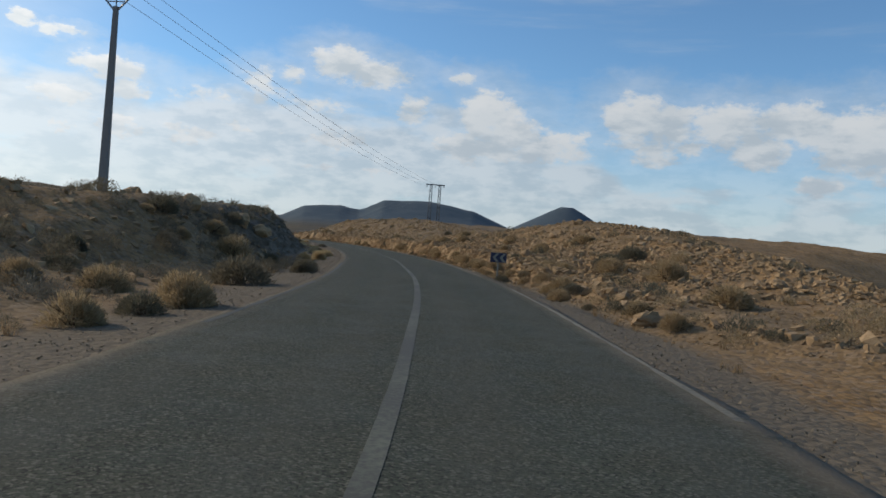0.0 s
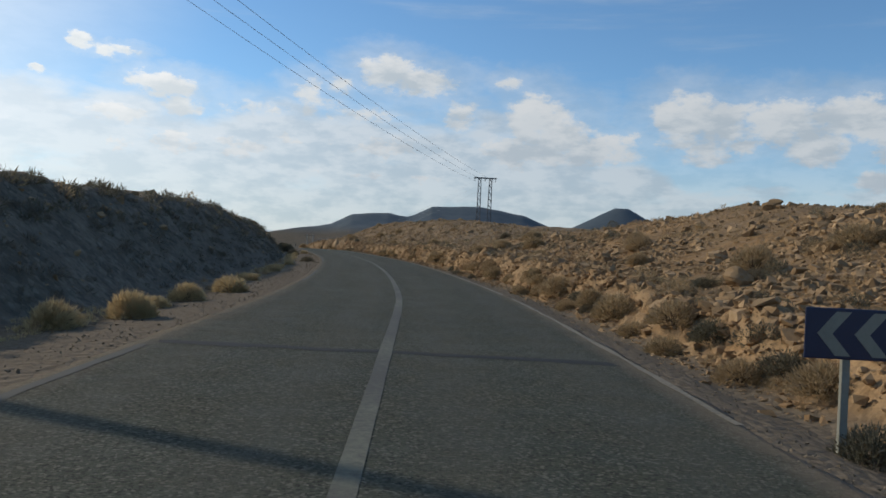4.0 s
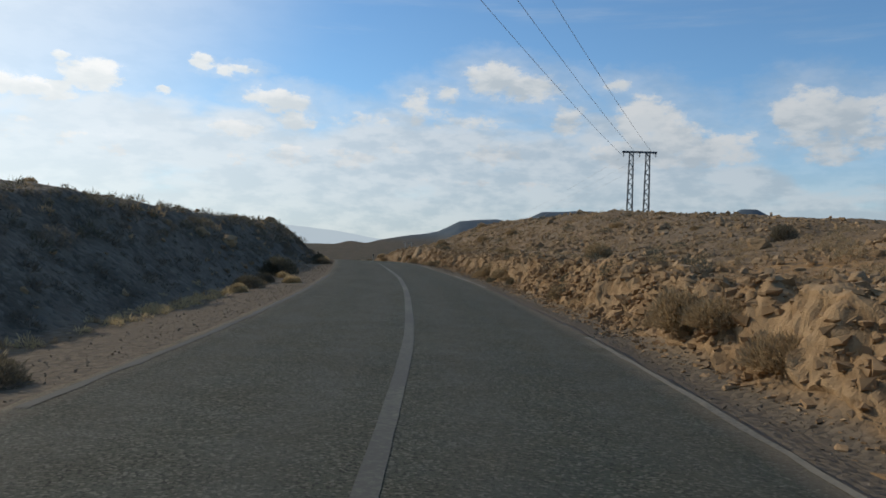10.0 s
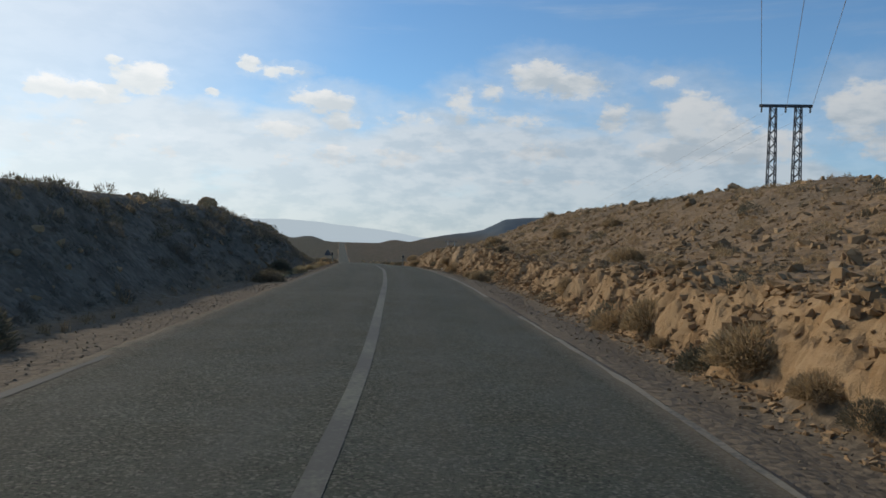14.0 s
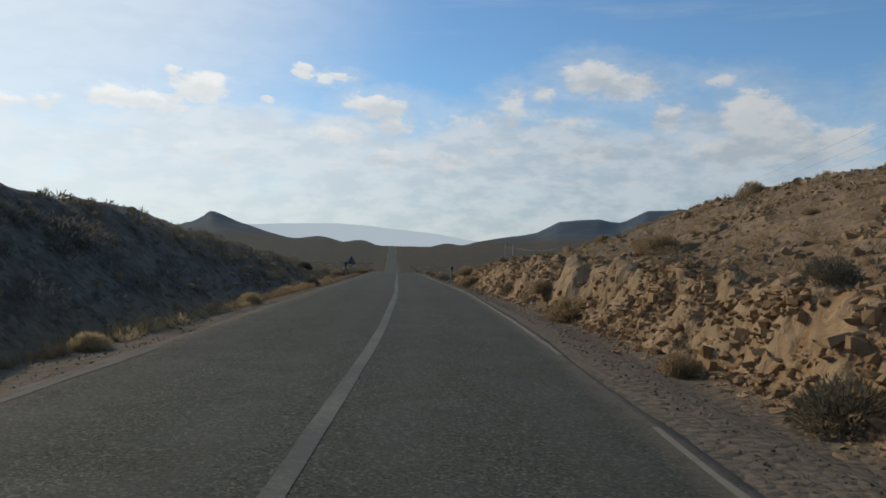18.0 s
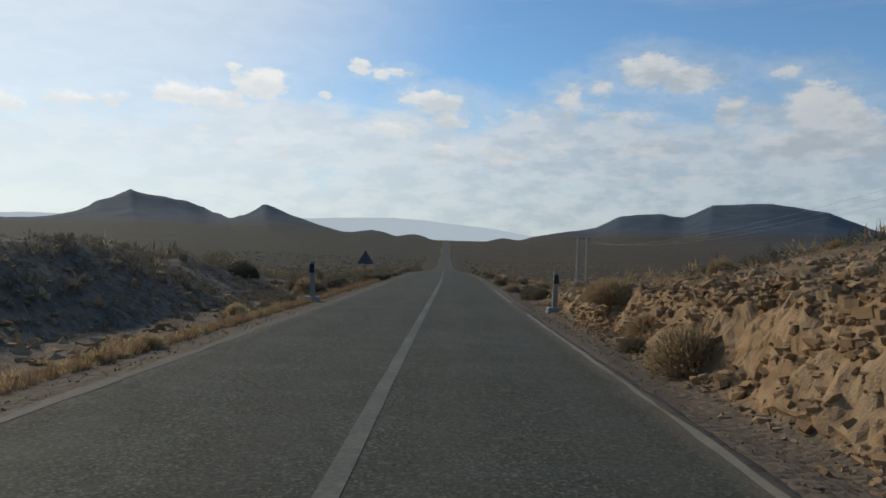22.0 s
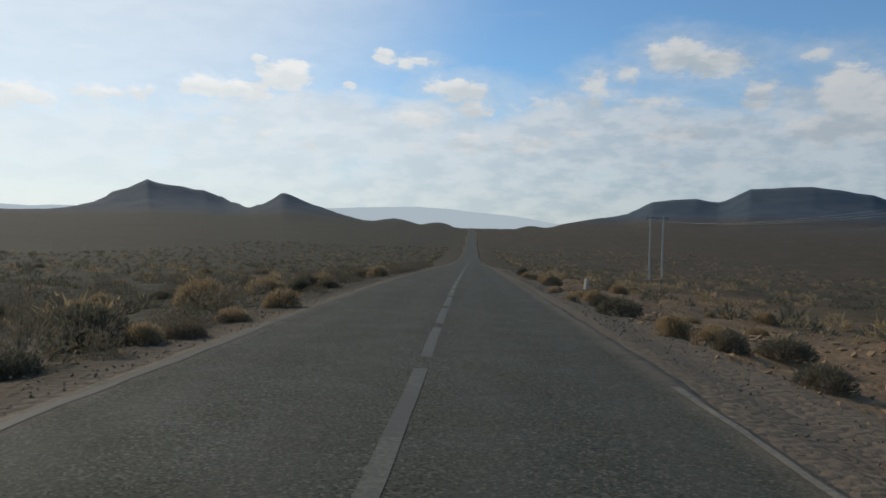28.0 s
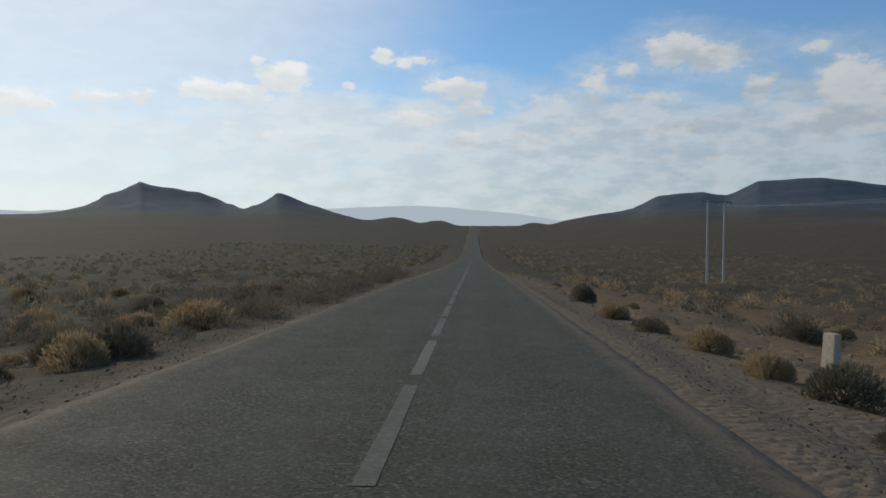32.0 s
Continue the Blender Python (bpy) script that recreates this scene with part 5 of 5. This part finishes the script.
SHRUBS_C = [(-182.6, 5, 0.69, "d"), (-181.7, -4.9, 0.4, "d"), (-180.8, 5.1, 0.68, "d"), (-177.5, 5, 0.34, "d"), (-177.1, 4.9, 0.48, "d"), (-176.8, -5, 0.23, "d"), 
    (-174.8, 4.9, 0.4, "d"), (-173.7, 9.1, 0.8, "d"), (-173.4, -4.8, 0.28, "d"), (-170.4, 6.4, 0.8, "d"), (-169.3, 8.2, 0.8, "d"), (-168.2, -4, 0.45, "g"), 
    (-167.8, 4.7, 0.62, "d"), (-165.4, 4.8, 0.69, "d"), (-164, 4.7, 0.65, "d"), (-162.8, 12.2, 0.77, "d"), (-154.1, 4.6, 0.48, "d"), (-153.5, 5, 0.34, "g"), 
    (-152.9, -4.9, 0.33, "d"), (-150.8, -5, 0.53, "g"), (-147.8, -4, 0.35, "d"), (-147.5, -5, 0.42, "g"), (-147, 7.7, 0.68, "d"), (-144.1, 4.8, 0.35, "g")]
SHRUBS_D = [(-143.3, 4.7, 0.37, "d"), (-141.2, 4.9, 0.6, "d"), (-140.3, 4.7, 0.45, "g"), (-140, -5.4, 0.85, "g"), (-143, -4.9, 0.35, "d"), (-136.8, 5, 0.53, "d"), (-135, 4.9, 0.53, "d"), 
    (-133.2, 6.9, 0.27, "d"), (-125.2, 8.1, 0.67, "d"), (-122.9, -4, 0.69, "g"), (-116.8, -4.4, 0.72, "g"), (-115.3, 4.3, 0.56, "d"), (-114.8, -3.9, 0.36, "d"), 
    (-112.9, -4, 0.36, "d"), (-112, 5.2, 0.62, "g"), (-109.7, 6.2, 0.45, "g"), (-108.4, 4.6, 0.5, "d"), (-108.1, -4, 0.36, "d"), (-107.8, 9.8, 0.63, "d"), (-99, 4.8, 0.66, "d"), 
    (-97.2, -4, 0.36, "d"), (-97, 7.8, 0.68, "d"), (-94.8, 4.8, 0.56, "d"), (-93.1, 5, 0.52, "d"), (-92.2, 4.8, 0.32, "d")]
SHRUBS_E = [(-88.5, -4.3, 0.36, "d"), (-87.1, 4.9, 0.52, "g"), (-83.7, -4.2, 0.36, "d"), (-81.6, -4.1, 0.46, "g"), (-73, 4.5, 0.8, "d"), (-72.8, -4, 0.36, "d"), 
    (-68.5, 4.9, 0.51, "d"), (-64.8, -4.8, 0.36, "d"), (-64, 5, 0.8, "d"), (-60.4, -4.4, 0.48, "g"), (-53.8, -4.7, 0.62, "g"), (-53.3, -7.7, 0.78, "g"), (-51.3, -5.9, 0.62, "g"), 
    (-50.8, 4.6, 0.52, "g"), (-50, 4.4, 0.62, "g"), (-49.1, 4.7, 0.53, "g"), (-48.9, -4.7, 0.62, "g"), (-45.2, -4.8, 0.58, "d"), (-43.6, 5.2, 0.34, "d"), (-42.4, 4, 0.49, "d"), 
    (-42.2, 5, 0.61, "g"), (-39.8, 4.2, 0.35, "d"), (-36.2, -4.7, 0.58, "g"), (-34.4, -4, 0.49, "g")]
SHRUBS_F = [(-32.8, 4, 0.56, "g"), (-31.7, -4, 0.48, "g"), (-28.5, -4, 0.39, "g"), (-27.6, 4, 0.4, "d"), (-24.7, -4.7, 0.52, "g"), (-22.6, 5.4, 0.5, "g"), 
    (-21.8, -4.3, 0.4, "d"), (-21.1, -3.9, 0.42, "g"), (-19, 5.3, 0.38, "g"), (-18.3, -4, 0.39, "d"), (-18.1, 6.6, 0.58, "g"), (-16.9, 4.8, 0.48, "d"), (-14.6, -3.9, 0.48, "d"), 
    (-11.6, 4.7, 0.62, "g"), (-8, 4.8, 0.47, "g"), (-7.1, 4, 0.34, "d"), (-5.7, 4.9, 0.49, "d"), (-5.2, -5.5, 0.62, "g"), (-4.4, -4.7, 0.62, "g"), (-4.4, 4.6, 0.31, "d"), 
    (-2.3, -5.8, 0.62, "g"), (-1.2, 4, 0.34, "d"), (-0.3, 4.3, 0.26, "d"), (-0.1, -15.2, 0.73, "d")]
SHRUBS_G = [(1.7, -6, 0.68, "d"), (4.9, -6, 0.8, "g"), (7.7, 4.6, 0.35, "g"), (10.2, 5.2, 0.57, "g"), (11.2, -6.4, 0.71, "g"), (11.4, -4.9, 0.62, "d"), (12.2, 5, 0.4, "d"), 
    (12.3, -4.7, 0.62, "g"), (12.9, -5.9, 0.45, "g"), (13.5, -7.1, 0.33, "d"), (15.4, 5.1, 0.49, "d"), (18.2, -7.4, 0.69, "g"), (18.3, -6.5, 0.41, "d"), (18.8, 4.8, 0.5, "g"), 
    (19.1, -23.1, 0.8, "d"), (22.8, 4.6, 0.48, "d"), (23.1, -6, 0.34, "d"), (23.7, -8.2, 0.7, "g"), (26.9, 11.5, 0.8, "g"), (29.7, 4.7, 0.59, "g"), (34.4, -5.5, 0.62, "g"), 
    (39.8, -5.3, 0.62, "g"), (46.9, -20.5, 0.72, "d"), (48.7, -27.4, 0.8, "d")]
SHRUBS_H = [(52.1, -46.9, 0.8, "g"), (55.1, -7.3, 0.8, "g")]


def build_scrub():
    r = np.random.default_rng(44)
    for y, d, s, sort in SHRUBS_A + SHRUBS_B + SHRUBS_C + SHRUBS_D + SHRUBS_E + SHRUBS_F + SHRUBS_G + SHRUBS_H:
        build_bush(y, d, s, {"g": "green", "d": "straw" if -205 < y < -40 and -6.5 < d < 0 else "dry"}[sort], r)

    def pick(p):
        return "green" if r.uniform() < p else "dry"

    for i in range(14):  # row along the foot of the first slope
        y = -229.5 + 3.1 * i + r.uniform(-0.9, 0.9)
        build_bush(y, float(FOOT_R(y)) - 0.1 + r.normal(0.0, 0.22), float(r.uniform(0.3, 0.5)), pick(0.3), r)
    for _ in range(10):  # along the foot of the right cutting
        y = r.uniform(-186, -44)
        build_bush(y, float(FOOT_R(y)) + r.normal(0.0, 0.3), float(heavy(r, 1, 0.25, 0.55)[0]), pick(0.3), r)
    for _ in range(34):  # over the right slope
        y = r.uniform(-236, -42)
        build_bush(y, float(FOOT_R(y)) + 2.4 + 12 * r.uniform(), float(heavy(r, 1, 0.25, 0.62, 1.6)[0]), pick(0.2), r)
    for _ in range(18):  # left slope at the start
        y = r.uniform(-243, -205)
        build_bush(y, -5.6 - 15 * r.uniform() ** 1.5, float(heavy(r, 1, 0.3, 0.7, 1.6)[0]), pick(0.5), r)
    for _ in range(5):  # on the left bank and its crest
        y = r.uniform(-204, -70)
        build_bush(y, -float(FOOT_L(y)) - r.uniform(2.6, 5.0), float(heavy(r, 1, 0.2, 0.4)[0]), pick(0.7), r)
    for _ in range(40):  # left of the straight
        y = r.uniform(-58, 62)
        build_bush(y, -5.0 - 10 * r.uniform() ** 1.4, float(heavy(r, 1, 0.4, 1.0, 1.4)[0]), pick(0.7), r)
    for _ in range(18):  # right of the straight
        y = r.uniform(-50, 62)
        aside = 1.3 if 14 < y < 19 else 0.0  # clear of the boundary stone
        build_bush(y, 5.6 + aside + 10 * r.uniform() ** 1.3, float(heavy(r, 1, 0.25, 0.7, 1.8)[0]), pick(0.4), r)


build_scrub()


def build_loose_scrub():
    r = np.random.default_rng(55)
    tufts = [bush_leaves(900 + i, 62, 1.7) for i in range(4)]
    wides = []
    for v, f in tufts:
        c = v.reshape(-1, 3, 3)
        m = c.mean(1, keepdims=True)
        wides.append(((m + (c - m) * 2.0).reshape(-1, 3), f))
    for sort, mat, n, seed in (("green", LEAF_GREEN, 5400, 1), ("dry", LEAF_DRY, 2600, 2)):
        y = -56 + 420 * r.uniform(0, 1, n) ** 1.7
        d = r.choice((-1, -1, 1) if sort == "green" else (-1, 1), n) * (11 + 100 * r.uniform(0, 1, n) ** 1.4)
        x = place(y, d)
        s = heavy(r, n, 0.28, 0.95, 1.7)
        scatter("plain_scrub", wides, x, y, ground_z(x, y) - 0.05, s, mat, f"{'grey-green' if sort == 'green' else 'straw-brown'} scrub dotted over the plain", "scrub", 0.05, seed)
    full = [bush_leaves(970 + i, 580, 1.25, 0.82) for i in range(4)]
    for sort, mat, seed, n in (("green", LEAF_GREEN, 31, 280), ("grey", LEAF_GREY, 32, 220)):
        y = np.r_[r.uniform(-244, -206, 130), r.uniform(-200, -46, 14), r.uniform(-60, 60, n)]
        d = np.r_[-5.2 - 13 * r.uniform(0, 1, 130) ** 1.5, -FOOT_L(y[130:144]) - 0.3 - 2 * r.uniform(0, 1, 14), -4.2 - 22 * r.uniform(0, 1, n) ** 1.5]
        x = place(y, d)
        scatter("bank_scrub", full, x, y, ground_z(x, y) - 0.05, heavy(r, len(y), 0.30, 0.95, 1.4) * np.where(y < -206, 0.68, 1.0), mat, f"{'grey-green' if sort == 'green' else 'grey'} scrub crowding the roadside", "scrub", 0.05, seed)
    for sort, mat, seed, n in (("green", LEAF_GREEN, 41, 90), ("grey", LEAF_GREY, 42, 90)):
        y = r.uniform(-66, -30, n)
        d = -4.5 - 4.5 * r.uniform(0, 1, n) ** 1.4
        x = place(y, d)
        scatter("ditch_scrub", full, x, y, ground_z(x, y) - 0.05, heavy(r, n, 0.18, 0.5, 1.5), mat, f"{'grey-green' if sort == 'green' else 'grey'} scrub filling the roadside ditch", "scrub", 0.05, seed)
    for sort, mat, seed in (("green", LEAF_GREEN, 33), ("dry", LEAF_DRY, 34)):
        y = np.r_[r.uniform(-236, -30, 170), r.uniform(-234, -196, 70)]
        d = FOOT_R(y) + 0.1 + 13 * r.uniform(0, 1, 240) ** 1.6
        x = place(y, d)
        scatter("slope_scrub", full, x, y, ground_z(x, y) - 0.05, heavy(r, 240, 0.18, 0.55, 1.5), mat, f"{'grey-green' if sort == 'green' else 'straw-brown'} scrub on the stony slope", "scrub", 0.05, seed)
        n = 420 if sort == "green" else 60
        y = r.uniform(-204, -62, n)
        d = -FOOT_L(y) - WIDE_L(y) * r.uniform(0.5, 1.25, n)
        x = place(y, d)
        scatter("crest_scrub", wides, x, y, ground_z(x, y) - 0.04, heavy(r, n, 0.15, 0.42, 1.5), mat, f"small {'grey-green' if sort == 'green' else 'straw-brown'} tufts along the bank's crest", "scrub", 0.05, seed + 10)
    n = 4600
    y = np.r_[r.uniform(-222, -44, 3400), r.uniform(-124, -76, 1200)]
    d = FOOT_R(y) + 1.7 + 11 * r.uniform(0, 1, n) ** 1.2
    x = place(y, d)
    scatter("slope_tufts", wides, x, y, ground_z(x, y) - 0.03, heavy(r, n, 0.07, 0.24, 1.7), LEAF_DRY, "small straw-brown tufts between the stones", "scrub", 0.2, 72)
    n = 1500
    y = np.r_[r.uniform(-206, -150, 700), r.uniform(-130, -58, 800)]
    d = np.r_[-4.9 - np.abs(r.normal(0, 0.35, 700)), -3.9 - np.abs(r.normal(0, 0.3, 800))]
    keep = fbm(y, d * 0, 4.0, 3, 73) + r.uniform(-0.15, 0.15, n) > -0.08
    x, y, d = place(y, d)[keep], y[keep], d[keep]
    scatter("straw_fringe", wides, x, y, ground_z(x, y) - 0.03, heavy(r, len(y), 0.07, 0.22, 1.5), STRAW, "pale straw tufts fringing the road", "grass", 0.15, 74)
    # low dark heath over the cut face of the left bank
    heath = [bush_leaves(990 + i, 64, 1.3, 2.3) for i in range(4)]
    n = 2600
    y = r.uniform(-214, -60, n)
    d = -FOOT_L(y) - WIDE_L(y) * r.uniform(-0.03, 1.0, n)
    x = place(y, d)
    scatter("bank_heath", heath, x, y, ground_z(x, y) - 0.05, heavy(r, n, 0.10, 0.28, 1.6), LEAF_GREY, "low grey heath covering the shaded bank", "scrub", 0.25, 71)
    # dry grass at the road's edge
    blades = []
    for i in range(3):
        q = np.random.default_rng(950 + i)
        n = 26
        a, lean = q.uniform(0, 2 * np.pi, n), q.uniform(0.05, 0.6, n)
        root = np.c_[q.normal(0, 0.18, (n, 2)), np.zeros(n)]
        tip = root + np.c_[np.cos(a) * lean, np.sin(a) * lean, q.uniform(0.45, 1.0, n)]
        side = np.c_[-np.sin(a), np.cos(a), 0 * a] * 0.03
        v = np.stack([root - side, root + side, tip], 1).reshape(-1, 3)
        blades.append((v, np.arange(n * 3).reshape(-1, 3)))
    y = np.r_[r.uniform(-122, -30, 2600), r.uniform(-240, 60, 900)]
    d = np.r_[-3.85 - 0.25 * smooth(-y[:2600], 80, 110) - np.abs(r.normal(0, 0.22, 2600)), np.where(r.uniform(0, 1, 900) < 0.5, -1, 1) * (4.7 + np.abs(r.normal(0, 0.7, 900)))]
    x = place(y, d)
    scatter("roadside_grass", blades, x, y, ground_z(x, y) - 0.01, heavy(r, len(y), 0.09, 0.30, 1.8), GRASS, "dry yellow grass tufts along the road's edge", "grass", 0.05, 9)


build_loose_scrub()


def build_litter(y, d, size, sort):
    """A crumpled scrap of plastic: a thin creased sheet folded into itself."""
    x = float(place(y, d))
    k = np.linspace(-1, 1, 14)
    u, v = np.meshgrid(k, k, indexing="ij")
    u, v = u.ravel(), v.ravel()
    fold = fbm(u + sort, v, 0.5, 3, 880 + sort, 0.6)
    px = u * (1 - 0.25 * v * v) + 0.5 * fbm(u, v, 0.7, 2, 890 + sort)
    py = v * (1 - 0.25 * u * u) + 0.5 * fbm(u, v, 0.7, 2, 895 + sort)
    pz = 0.35 + 0.75 * fold + 0.45 * (1 - u * u) * (1 - v * v)
    me = mesh_from("litter", np.c_[px, py, pz - pz.min()] * size, grid_faces(14, 14), PLASTIC)
    bag = new("plastic_litter", me)
    bag.matrix_world = pose(x, y, float(ground_z(x, y)), 0, 0, 40 * sort)
    tagged(bag, "crumpled scrap of white plastic lying beside the road", "litter", "roadside litter")


for sort, (y, d, size) in enumerate(((-93.7, 4.62, 0.09), (17.5, -12.4, 0.2), (-166.6, 4.8, 0.12), (-171.0, 4.6, 0.07))):
    build_litter(y, d, size, sort)
